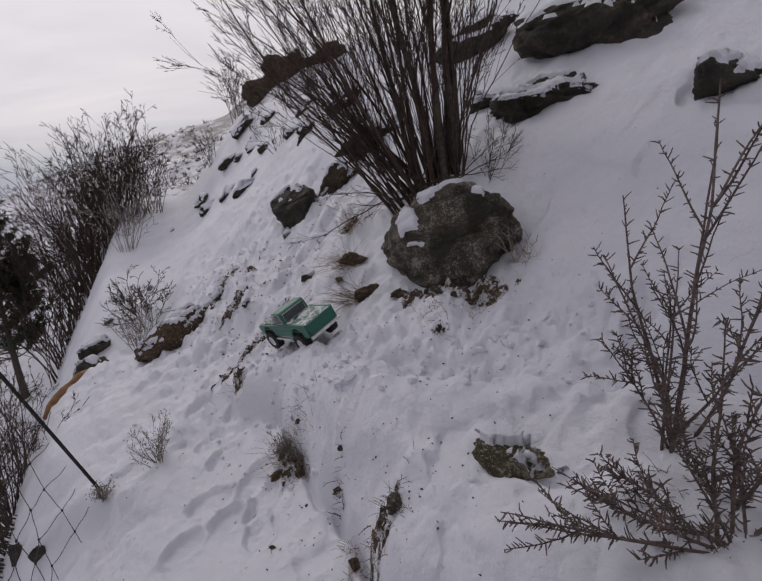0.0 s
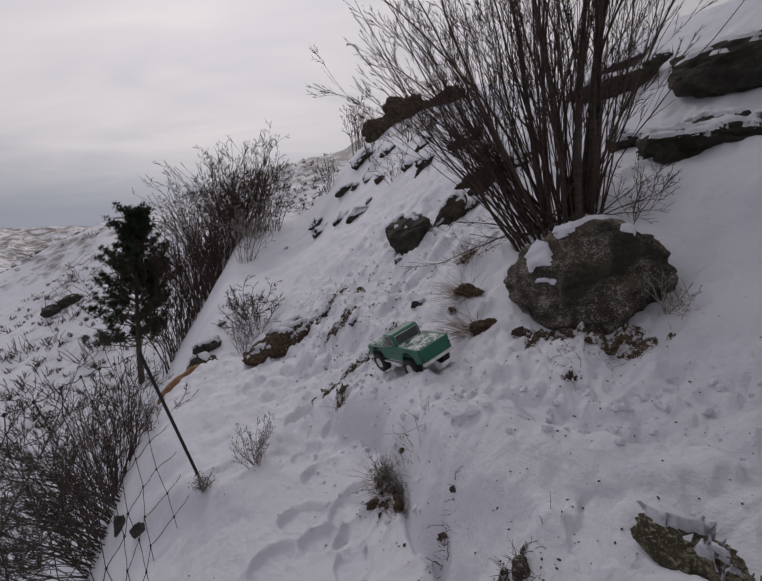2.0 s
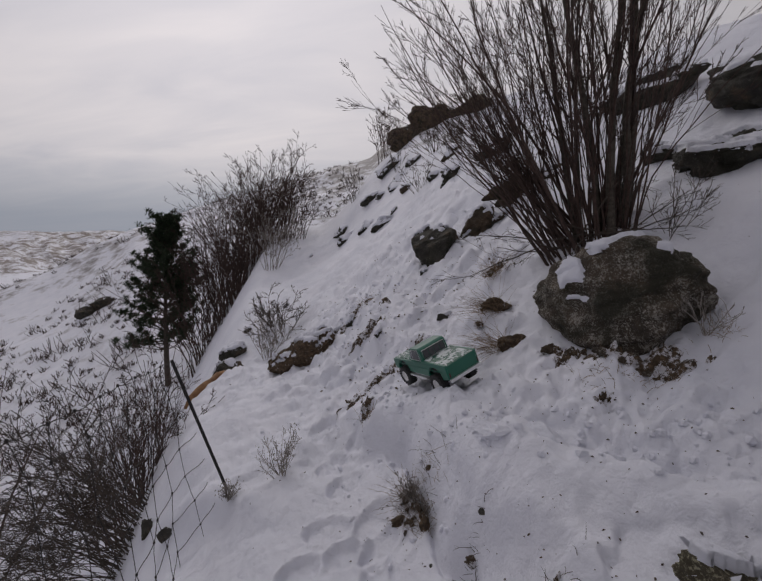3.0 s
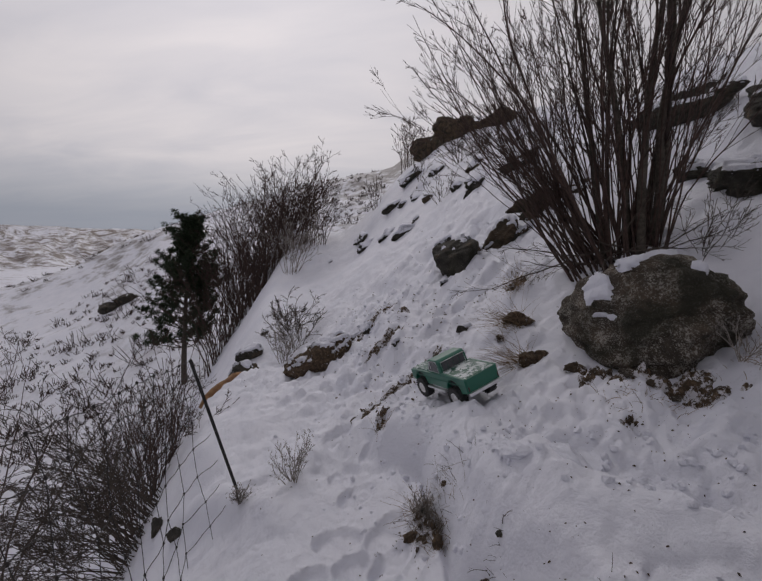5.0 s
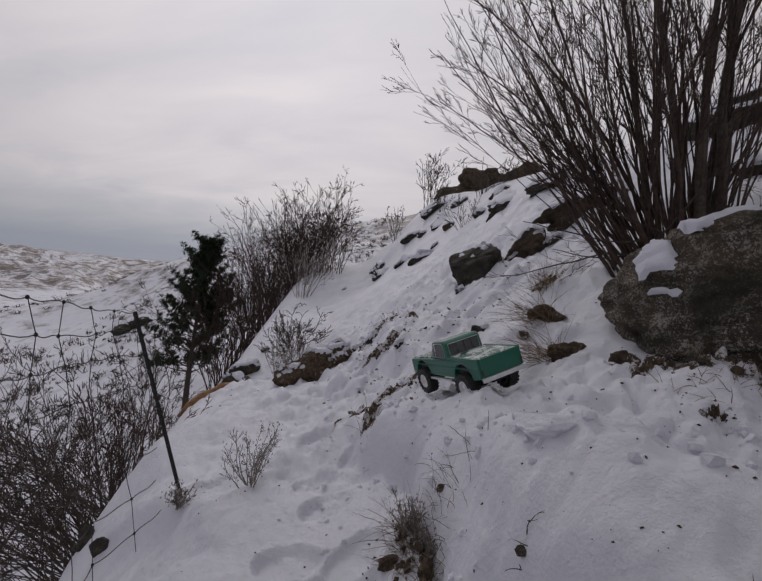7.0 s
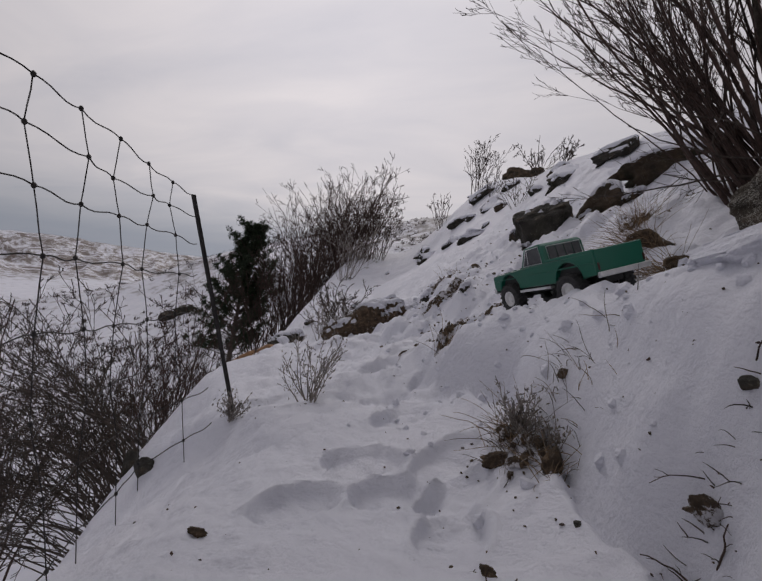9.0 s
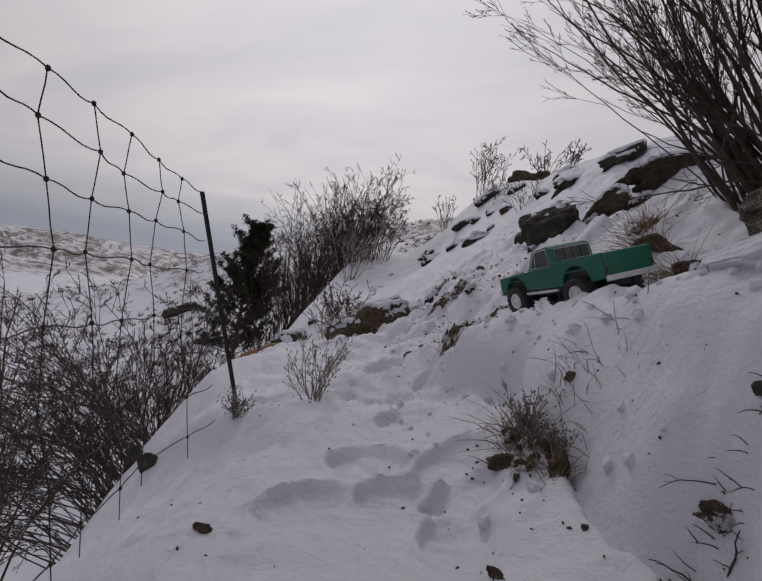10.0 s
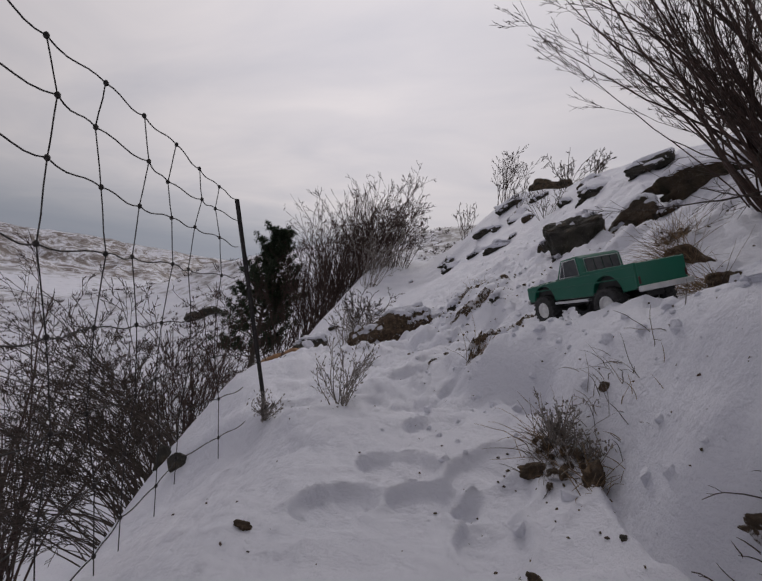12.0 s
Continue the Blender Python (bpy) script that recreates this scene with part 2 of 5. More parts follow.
def hillside(x, y):
    """The bare slope: rises to the right and ahead, rounds off at a crest, falls away past a shoulder on the left."""
    yc = 9.0 - soft(9.0 - y, 0.6)
    yc = soft(yc + 1.0, 0.3) - 1.0
    lim = 1.9 + 0.32 * soft(y - 2.7, 0.6)
    xl = soft(x + lim, 0.3) - lim
    z = 0.503 + 0.313 * xl + 0.046 * yc + 0.02 * xl * xl + 0.119 * xl * yc + 0.066 * yc * yc
    cap = 2.3 + 0.09 * np.minimum(y, 12.0) + 0.05 * np.clip(x, -3.0, 6.0) - 0.24 * (1 - np.tanh((x - 0.6) / 0.35))
    z = cap - soft(cap - z, 0.35)
    shoulder = -1.22 - 0.47 * np.clip(y, 0.0, 30.0) + 0.3 * np.exp(-(np.minimum(y - 0.7, 0) / 9) ** 2 - (np.maximum(y - 0.7, 0) / 0.7) ** 2)
    z = z - 1.5 * soft(shoulder - x, 0.16)
    return z


def distance(x, y):
    """Valley and hills, in metres: a side slope that climbs to the right, the valley floor, and the hills across it."""
    d = np.hypot(x, y) + 1e-6
    az = np.degrees(np.arctan2(x, y))
    lumps = fbm(x, y, 14.0, 21, 4)
    crest = 1.6 + 42.0 * np.tan(np.radians(np.interp(az, [-90, -70, -60, -54, -50, -46, -36, -26, -18, -15, -12.5, -8, 0, 25, 60], [-13, -11, -8.2, -5.8, -3.6, -1.5, 1.6, 4.0, 5.9, 7.8, 10.2, 11.8, 12.5, 13, 13])))
    foot = -5.2 + 0.02 * (az + 45)
    climb = np.clip((d - 7.0) / 35.0, 0, 1)
    spur = foot + (crest - foot) * climb - 0.35 * np.clip(d - 44.0, 0, 400) + 0.5 * lumps * np.clip(d / 20.0, 0, 1.5)
    valley = 1.6 - 0.112 * d + 0.6 * fbm(x, y, 40.0, 3, 2) * np.clip(d / 60.0, 0, 1)
    valley = np.clip(valley, -19.0, -6.5) - 0.14 * np.clip(d - 190.0, 0, 4000)
    # a side valley cuts in behind the slope at the left
    gully = np.abs(fbm(x * 0.55 + y * 0.5, y * 0.35 - x * 0.2, 9.0, 33, 4))
    tops = 1.6 - 185.0 * np.tan(np.radians(np.interp(az, [-95, -70, -60, -52, -44, -30], [1.2, 1.35, 1.5, 2.0, 1.9, 1.6])))
    rise = np.clip((d - 112.0) / 73.0, 0, 1)
    far = -13.0 + (tops + 13.0) * rise**0.8 - 9.0 * gully * rise * (1.12 - rise) + 0.8 * lumps * rise * (1.15 - rise) - 0.3 * np.clip(d - 190.0, 0, 4000)
    far = np.where(d > 1500, -250.0, far)
    z = valley + soft(spur - valley, 0.8)
    z = z + soft(np.where(d > 100, far, -60.0) - z, 1.0)
    return z


def ground(x, y):
    """Height of the snow at places in metres."""
    x, y = np.asarray(x, float) / STRIDE, np.asarray(y, float) / STRIDE
    warp = 0.03 * rough(x, y, 0.16, 61) + 0.008 * rough(x, y, 0.06, 62)
    z = hillside(x, y)
    # the bank on the right of the footpath, and the flat of the path
    s, off = along(x, y, -0.03, 0.60, -0.64, 1.70)
    off = off + warp - 0.02 + 0.16 * 0.5 * (1 + np.tanh((s - 0.82) / 0.08))
    z = z + (0.075 * np.tanh(off / 0.07) + 0.035 * np.tanh((off + 0.03) / 0.012)) * window(s, -0.6, 0.98, 0.07) * np.exp(-(off / 0.4) ** 2)
    # crease at the foot of the bank
    z = z - 0.05 * np.exp(-((off + 0.045) / 0.013) ** 2) * window(s, -0.5, 0.72, 0.1)
    # broken slab of crust that overhangs the bank
    s, off = along(x, y, -0.33, 1.20, -0.08, 0.80)
    z = z - 0.030 * np.tanh((off + 1.3 * warp) / 0.012) * window(s, 0.0, 1.3, 0.12) * np.exp(-(off / 0.13) ** 2)
    # the trench in which the truck drives, behind the sharp edge of a berm
    s, off = along(x, y, 0.48, 0.70, -0.20, 1.13)
    off = off + 0.6 * warp
    z = z + window(s, -1.6, 1.05, 0.12) * (0.03 * np.exp(-((off + 0.05) / 0.07) ** 2) - 0.145 * 0.5 * (1 + np.tanh((off - 0.03) / 0.016)) * np.exp(-(np.maximum(off, 0) / 0.34) ** 2))
    s, off = along(x, y, -0.10, 1.45, -0.62, 1.75)
    z = z - 0.04 * np.exp(-(off / 0.16) ** 2) * window(s, 0.0, 1.0, 0.2)
    z = z + 0.08 * bump(x, y, -1.05, 1.2, 0.3, 0.5) + 0.17 * bump(x, y, -1.65, 1.8, 0.4, 0.5) + 0.14 * bump(x, y, -2.3, 2.6, 0.55, 0.8)
    z = z - 0.036 * bump(x, y, -0.32, 1.575, 0.15, 0.13)
    # hollow melted round the boulder
    z = z - 0.05 * bump(x, y, 0.22, 1.66, 0.5, 0.3, -38)
    # footprints in the path: a dented sole with a pushed-up rim
    for k, (px, py, turn) in enumerate(((-0.665, 1.09, 15), (-0.52, 1.14, 65), (-0.475, 1.03, 70), (-0.445, 0.92, 100), (-0.56, 1.01, 25), (-0.68, 0.92, 70), (-0.68, 1.30, 60), (-0.78, 1.42, 65), (-0.70, 1.55, 50), (-0.92, 1.65, 60), (0.62, 0.95, 70), (0.95, 1.55, 40), (1.2, 1.75, 55))):
        c, sn = np.cos(np.radians(turn)), np.sin(np.radians(turn))
        u, v = ((x - px) * c + (y - py) * sn) / 0.073, ((y - py) * c - (x - px) * sn) / 0.047
        r = np.sqrt(u * u + v * v) + 0.25 * warp / 0.03 * 0.35
        z = z - 0.020 * 0.5 * (1 - np.tanh((r - 1.0) / 0.14)) + 0.006 * np.exp(-((r - 1.16) / 0.13) ** 2) + 0.0011 * np.sin(u * 17) * (r < 0.85)
    # trampled and clotted snow along the path and the truck's track, smoother drifts elsewhere
    d = np.hypot(x + 0.3, y - 1.3)
    near = np.exp(-(d / 4.0) ** 2)
    s, off = along(x, y, -0.38, 0.45, -0.72, 1.35)
    calm = 1 - 0.7 * np.exp(-(off / 0.3) ** 2) * window(s, -0.4, 1.0, 0.15)
    near = near * calm
    s, off = along(x, y, -0.5, 0.6, -1.25, 2.6)
    path = np.exp(-(off / 0.34) ** 2)
    s2, off2 = along(x, y, 0.6, 1.05, -0.9, 2.1)
    track = np.exp(-(off2 / 0.26) ** 2)
    worn = np.clip(np.maximum(path, track), 0, 1)
    clots = np.abs(fbm(x, y, 0.11, 9, 4))
    z = z + near * (0.018 * fbm(x, y, 0.5, 5, 3) + 0.010 * fbm(x, y, 0.08, 8, 4))
    # a crust that has broken into low steps here and there
    steps = fbm(x + 0.4 * y, y, 0.42, 41, 3)
    z = z + near * (0.007 * np.tanh((steps - 0.25) / 0.03) + 0.005 * np.tanh((fbm(x, y - 0.3 * x, 0.2, 43, 3) - 0.15) / 0.05))
    z = z + worn * near * (0.013 * clots - 0.004 + 0.006 * fbm(x, y, 0.035, 12, 3)) + track * near * (0.021 * clots + 0.006 * fbm(x, y, 0.03, 14, 2))
    ripple = np.exp(-((y - 3.4) / 2.2) ** 2) * np.exp(-((x + 1.0) / 1.6) ** 2) * 0.5 * (1 + np.tanh((y - 1.9) / 0.25))
    z = z + ripple * (0.07 * fbm(x + 0.6 * y, y * 0.55, 0.35, 15, 5) + 0.06 * np.abs(fbm(x, y, 0.14, 17, 4)))
    z = z + 0.08 * fbm(x, y, 1.3, 25, 5) * np.clip((np.hypot(x, y) - 3.0) / 4.0, 0, 1)
    # brittle crust on the bank and the berm
    brittle = np.exp(-(np.hypot(x - 0.15, y - 1.05) / 0.75) ** 2) * calm
    z = z + brittle * (0.012 * np.tanh((fbm(x, y + 0.4 * x, 0.19, 47, 4) - 0.1) / 0.09) + 0.006 * fbm(x, y, 0.06, 49, 3))
    z, x, y = z * STRIDE, x * STRIDE, y * STRIDE
    # broad swells and hollows of the slope
    for cx, cy, r, high in ((-0.82, 1.39, 0.35, -0.06), (-1.52, 1.54, 0.4, -0.04), (-1.38, 3.44, 0.55, 0.1), (-2.88, 3.24, 0.8, -0.16), (-0.07, 1.94, 0.4, 0.05), (0.62, 1.94, 0.5, -0.06), (-3.58, 4.74, 0.9, -0.3), (-0.07, 1.04, 0.25, -0.05), (-1.68, 2.24, 0.5, -0.08), (-0.17, 1.44, 0.25, 0.04)):
        z = z + high * bump(x, y, cx, cy, r)
    # past the edge of the path the snow falls steeply to the gully
    edge = np.interp(y, (-1.0, 0.9, 1.25, 1.45, 1.6, 1.78, 2.3, 3.0, 4.5), (-0.55, -0.93, -1.03, -1.12, -1.32, -1.72, -2.35, -2.95, -4.0)) + 0.04 * rough(x, y, 0.3, 71)
    z = z - 0.24 * np.tanh(soft(edge - x, 0.07) / 0.4) * np.exp(-(np.maximum(y - 2.2, 0) / 1.5) ** 2)
    far = distance(x, y)
    return far + soft(z - far, 0.5)


# ---- shapes ----
class Tubes:
    """Gathers tapered tubes into one mesh."""

    def __init__(self):
        self.verts, self.faces = [], []

    def add(self, points, radii, sides=4):
        pts = [Vector(p) for p in points]
        base = len(self.verts)
        ref = Vector((0.31, 0.22, 0.92))
        for i, p in enumerate(pts):
            d = (pts[min(i + 1, len(pts) - 1)] - pts[max(i - 1, 0)]).normalized()
            u = d.cross(ref)
            u = u.normalized() if u.length > 1e-4 else Vector((1, 0, 0))
            v = d.cross(u)
            for k in range(sides):
                a = 2 * math.pi * k / sides
                self.verts.append(p + (u * math.cos(a) + v * math.sin(a)) * radii[i])
        for i in range(len(pts) - 1):
            for k in range(sides):
                a, b = base + i * sides + k, base + i * sides + (k + 1) % sides
                self.faces.append((a, b, b + sides, a + sides))
        self.faces.append(tuple(base + k for k in reversed(range(sides))))
        self.faces.append(tuple(base + (len(pts) - 1) * sides + k for k in range(sides)))

    def leaf(self, p, d, length, width):
        """A thin closed blade."""
        p, d = Vector(p), Vector(d).normalized()
        s = d.cross(Vector((0.2, 0.3, 1))).normalized() * width
        t = d.cross(s).normalized() * width * 0.4
        b = len(self.verts)
        self.verts += [p, p + d * length * 0.5 + s, p + d * length * 0.5 - s, p + d * length, p + d * length * 0.5 + t]
        self.faces += [(b, b + 1, b + 4), (b, b + 4, b + 2), (b + 3, b + 4, b + 1), (b + 3, b + 2, b + 4)]

    def mesh(self):
        return (self.verts, self.faces)


def wander(rng, start, direction, length, steps, bend, lift=0.0):
    """Points of a crooked twig."""
    p, d = Vector(start), Vector(direction).normalized()
    pts = [p.copy()]
    for _ in range(steps):
        d = (d + Vector((rng.gauss(0, bend), rng.gauss(0, bend), rng.gauss(0, bend) + lift))).normalized()
        p = p + d * (length / steps)
        pts.append(p.copy())
    return pts


def sprout(rng, tubes, pts, r0, level, spread=0.6, ratio=0.45, each=3, bend=0.12, lift=0.03, sides=3, fine=0.0012):
    """Side twigs along a stem, with twigs of their own down to that level."""
    total = sum((pts[i + 1] - pts[i]).length for i in range(len(pts) - 1))
    for _ in range(each):
        f = rng.uniform(0.22, 0.97)
        i = min(int(f * (len(pts) - 1)), len(pts) - 2)
        g = f * (len(pts) - 1) - i
        p = pts[i].lerp(pts[i + 1], g)
        d = (pts[i + 1] - pts[i]).normalized()
        side = Vector((rng.gauss(0, 1), rng.gauss(0, 1), rng.gauss(0, 0.7)))
        side = (side - d * side.dot(d)).normalized()
        n = (d + side * rng.uniform(0.4, 1.0) * spread * 1.4).normalized()
        length = total * ratio * rng.uniform(0.5, 1.1) * (1.15 - 0.6 * f)
        r = max(r0 * (1 - 0.75 * f) * 0.55, fine)
        steps = 4 if level > 0 else 2
        q = wander(rng, p, n, length, steps, bend, lift)
        tubes.add(q, [max(r * (1 - 0.75 * k / steps), fine * 0.7) for k in range(steps + 1)], sides)
        if level > 0:
            sprout(rng, tubes, q, r, level - 1, spread, ratio, each, bend, lift, sides, fine)


def lump(seed, size, detail=4, rough_size=0.5, amount=0.25, facets=0.0, flat=0.0):
    """A weathered boulder: an uneven, broken ball of that half-size with flat faces, ledges and cracks."""
    bm = bmesh.new()
    bmesh.ops.create_icosphere(bm, subdivisions=detail, radius=1.0)
    rng = random.Random(seed)
    planes = []
    for _ in range(16 if facets < 0.9 else 11):
        d = Vector((rng.gauss(0, 1), rng.gauss(0, 1), rng.gauss(0, 0.9))).normalized()
        planes.append((d, rng.uniform(0.52, 0.88) if facets < 0.9 else rng.uniform(0.40, 0.78)))
    shift = Vector((seed * 3.7, seed * 1.3, seed * 2.1))
    bed = Vector((rng.gauss(0, 0.3), rng.gauss(0, 0.3), 1)).normalized()
    for v in bm.verts:
        p = v.co.copy()
        wobble = 0.05 * noise.noise(p * 4 + shift)
        for d, k in planes:
            over = p.dot(d) - k - wobble
            if over > 0:
                p -= d * over * facets
        n = noise.fractal(p / rough_size + shift, 1.0, 2.1, 5)
        c = noise.turbulence(p * 3.2 + shift, 4, True)
        layer = (p.dot(bed) * 4.0 + 0.8 * noise.noise(p * 1.5 + shift)) % 1.0
        crack = noise.ridged_multi_fractal(p * 2.1 + shift * 0.7, 0.9, 2.2, 4, 1.0, 2.0)
        p = p * (1 + amount * n - amount * 0.25 * c - 0.05 * facets * layer - amount * 0.22 * max(crack - 1.15, 0))
        v.co = Vector((p.x * size[0], p.y * size[1], p.z * size[2]))
    for e in bm.edges:
        e.smooth = e.calc_face_angle(0.0) < 0.6
    return bm


def soil_patch(name, x, y, rx, ry, turn, seed, label, mat=None, high=0.02, category="soil", step=0.006):
    """Bare soil that comes up through the snow, with a ragged edge where the snow laps over it."""
    n = int(max(rx, ry) * 2.8 / max(step, max(rx, ry) * 2.8 / 90)) + 2
    u = np.linspace(-1.4, 1.4, n)
    U, V = np.meshgrid(u, u)
    c, s = math.cos(radians(turn)), math.sin(radians(turn))
    X, Y = x + U * rx * c - V * ry * s, y + U * rx * s + V * ry * c
    size = min(rx, ry)
    lift = 0.45 - (U * U + V * V) + 1.25 * fbm(X, Y, size * 0.7, seed, 4)
    clod = np.abs(fbm(X, Y, size * 0.35 + 0.012, seed + 9, 3))
    Z = ground(X, Y) + high * np.clip(lift, -1.2, 0.8) + high * 0.7 * clod * (lift > -0.3) - 0.004
    verts = np.stack([X, Y, Z], -1).reshape(-1, 3)
    faces = [(i * n + j, i * n + j + 1, (i + 1) * n + j + 1, (i + 1) * n + j) for i in range(n - 1) for j in range(n - 1) if lift[i, j] > -0.7]
    ob = part(name, (verts.tolist(), faces), mat or SOIL, smooth=True)
    return tagged(ob, label, category)


def up_at(x, y):
    """Height of the ground at a place."""
    return float(ground(np.array([x]), np.array([y]))[0])


# ---- ground ----
def snow_ground():
    """One sheet of ground that reaches the horizon, finer towards the walk."""
    cx, cy = -0.1, 0.0
    ang = np.radians(np.concatenate([np.linspace(-80, 40, 570), np.linspace(40, 280, 90)[1:-1]]))
    rad = np.concatenate([np.geomspace(0.32, 14.0, 440), np.geomspace(14.0, 230.0, 150)[1:], np.geomspace(230.0, 3500.0, 14)[1:]])
    A, R = np.meshgrid(ang, rad)
    x, y = cx + R * np.sin(A), cy + R * np.cos(A)
    z = ground(x, y)
    n, k = len(rad), len(ang)
    co = np.stack([x, y, z], -1).reshape(-1, 3)
    co = np.concatenate([co, [[cx, cy, up_at(cx, cy)]]])
    i, j = np.meshgrid(np.arange(n - 1), np.arange(k), indexing="ij")
    j2 = (j + 1) % k
    quads = np.stack([i * k + j, (i + 1) * k + j, (i + 1) * k + j2, i * k + j2], -1).reshape(-1, 4)[:, ::-1]
    tri = np.stack([np.full(k, n * k), np.arange(k), (np.arange(k) + 1) % k], -1)[:, ::-1]
    me = bpy.data.meshes.new("ground")
    me.vertices.add(len(co))
    me.vertices.foreach_set("co", co.ravel())
    loops = np.concatenate([quads.ravel(), tri.ravel()])
    me.loops.add(len(loops))
    me.loops.foreach_set("vertex_index", loops)
    starts = np.concatenate([np.arange(len(quads)) * 4, len(quads) * 4 + np.arange(len(tri)) * 3])
    me.polygons.add(len(starts))
    me.polygons.foreach_set("loop_start", starts)
    me.update(calc_edges=True)
    ob = part("ground", me, SNOW, smooth=True)
    tagged(ob, "trampled snow on a steep hillside with valley slopes beyond", "ground", kind="structure")


snow_ground()


# ---- rocks ----
def boulder(name, x, y, size, turn, sink, seed, mat, label, category="rock", detail=5, facets=0.75, amount=0.16, tilt=(0, 0), group="", z=None, snow=0.0, cap_low=0.6, caps=()):
    """A rock, sunk into the snow by a share of its height; snow: how much of its upper side is covered."""
    z = up_at(x, y) + size[2] * (1 - 2 * sink) if z is None else z
    bm = lump(seed, size, detail, 0.8, amount, facets)
    m = pose(x, y, z, tilt[0], tilt[1], turn)
    turned = m.to_3x3()
    cap = None
    if snow:
        cap = bm.copy()
        cap.normal_update()
        for v in cap.verts:
            up = (turned @ v.normal).normalized().z
            patch = noise.noise(v.co * (2.2 / max(size)) + Vector((seed, 0, 0))) * 0.55 + noise.noise(v.co * (7 / max(size))) * 0.22
            v.tag = (up > cap_low and patch > 0.34 - snow) if not caps else any((v.co - Vector(c)).length < k * (1 + 0.9 * patch) for c, k in caps) and up > -0.25
            v.co += turned.inverted() @ Vector((0, 0, 0.012)) + v.normal * 0.014
        bmesh.ops.delete(cap, geom=[f for f in cap.faces if not all(v.tag for v in f.verts)], context="FACES")
        edge = [v for v in cap.verts if v.is_boundary]
        for v in edge:
            v.co -= v.normal * 0.024 + turned.inverted() @ Vector((0, 0, 0.014))
    ob = part(name, bm, mat, smooth=True)
    ob.matrix_world = m
    if cap is not None and len(cap.faces) > 20:
        tagged(part("snow_cap", cap, SNOW, ob, "patch of old snow", smooth=True), kind="stuff")
    return tagged(ob, label, category, group)


CAPS = (((-0.115, -0.19, 0.14), 0.105), ((-0.053, -0.208, 0.088), 0.066), ((0.018, -0.094, 0.273), 0.09), ((0.124, -0.019, 0.29), 0.07), ((0.266, -0.076, 0.22), 0.05))
boulder("boulder", 0.345, 2.37, (0.525, 0.34, 0.335), -38, 0.3, 3, ROCK, "large lichen-covered boulder with snow patches beside the shrub", "boulder", 6, 0.7, 0.2, (6, -12), z=1.255, snow=0.30, caps=CAPS)
boulder("boulder", -0.88, 4.36, (0.40, 0.30, 0.33), 30, 0.44, 5, DARK_ROCK, "dark grey boulder sticking out of the snowy slope", "boulder", 5, 0.9, 0.18, (0, -24), snow=0.3, cap_low=0.7)
boulder("rock_ledge", -0.50, 4.56, (0.42, 0.30, 0.25), 24, 0.55, 6, BROWN_ROCK, "brown rock ledge under a lip of snow", "rock", 5, 0.9, 0.24, (0, -26), snow=0.9, cap_low=0.45)
boulder("rock_ledge", -0.06, 4.74, (0.50, 0.28, 0.18), 16, 0.64, 16, BROWN_ROCK, "brown rock ledge running up behind the shrub", "rock", 5, 0.9, 0.24, (0, -24), snow=0.9, cap_low=0.45)
SMALL = "dark rock face under a lip of snow on the upper slope"
for k, (x, y, w, h) in enumerate(((-3.0, 10.3, 0.5, 0.34), (-2.3, 9.6, 0.36, 0.24), (-2.84, 8.0, 0.34, 0.26), (-2.3, 7.5, 0.34, 0.24), (-3.93, 9.5, 0.36, 0.26), (-2.55, 9.2, 0.4, 0.2), (-3.32, 9.7, 0.42, 0.24), (-1.27, 5.5, 0.22, 0.15), (-1.05, 6.9, 0.6, 0.28), (-3.6, 8.9, 0.3, 0.2))):
    boulder("rock", x, y, (w, w * 0.55, h * 0.62), 42 + 14 * (k % 3), 0.54, 70 + k, DARK_ROCK, SMALL, "rock", 5, 0.9, 0.3, (0, -30), "rocks on the upper slope", snow=1.0, cap_low=0.35)
FACE = "small dark rock face showing through the snow"
for k, (x, y, w) in enumerate(((-0.62, 3.06, 0.05), (-1.14, 3.06, 0.05), (-1.67, 3.86, 0.09), (-1.85, 3.99, 0.07), (-0.98, 4.01, 0.05), (-0.39, 4.49, 0.12), (-0.27, 4.50, 0.12), (-4.10, 9.66, 0.16), (-4.62, 9.17, 0.10), (-2.12, 8.21, 0.20), (-2.94, 9.23, 0.22), (-1.49, 7.62, 0.22), (-3.69, 6.21, 0.08), (-4.00, 5.56, 0.10), (-2.24, 7.68, 0.16), (-1.25, 7.82, 0.30), (-6.17, 33.10, 0.30))):
    boulder("rock", x, y, (w, w * 0.5, w * 0.45), 30 + 25 * (k % 3), 0.52, 170 + k, DARK_ROCK if k % 3 else BROWN_ROCK, FACE, "rock", 4, 0.9, 0.3, (0, -28), "small rocks on the slope", snow=0.9, cap_low=0.45)
for k, (x, y, w, h) in enumerate(((-8.1, 36.5, 2.0, 1.5), (-6.2, 37.0, 2.4, 1.8), (-3.8, 37.5, 2.6, 1.6))):
    boulder("rock_outcrop", x, y, (w, 1.4, h * 1.25), 10 * k, 0.62, 88 + k, BROWN_ROCK, "brown rock outcrop on the crest of the hill", "rock", 5, 0.8, 0.35, (0, -8), "outcrops on the crest", snow=0.2)
boulder("rock_outcrop", -0.45, 6.5, (0.6, 0.35, 0.18), 20, 0.62, 92, DARK_ROCK, "dark rock outcrop behind the shrub", "rock", 5, 0.9, 0.25, (0, -20), snow=0.62, cap_low=0.4)
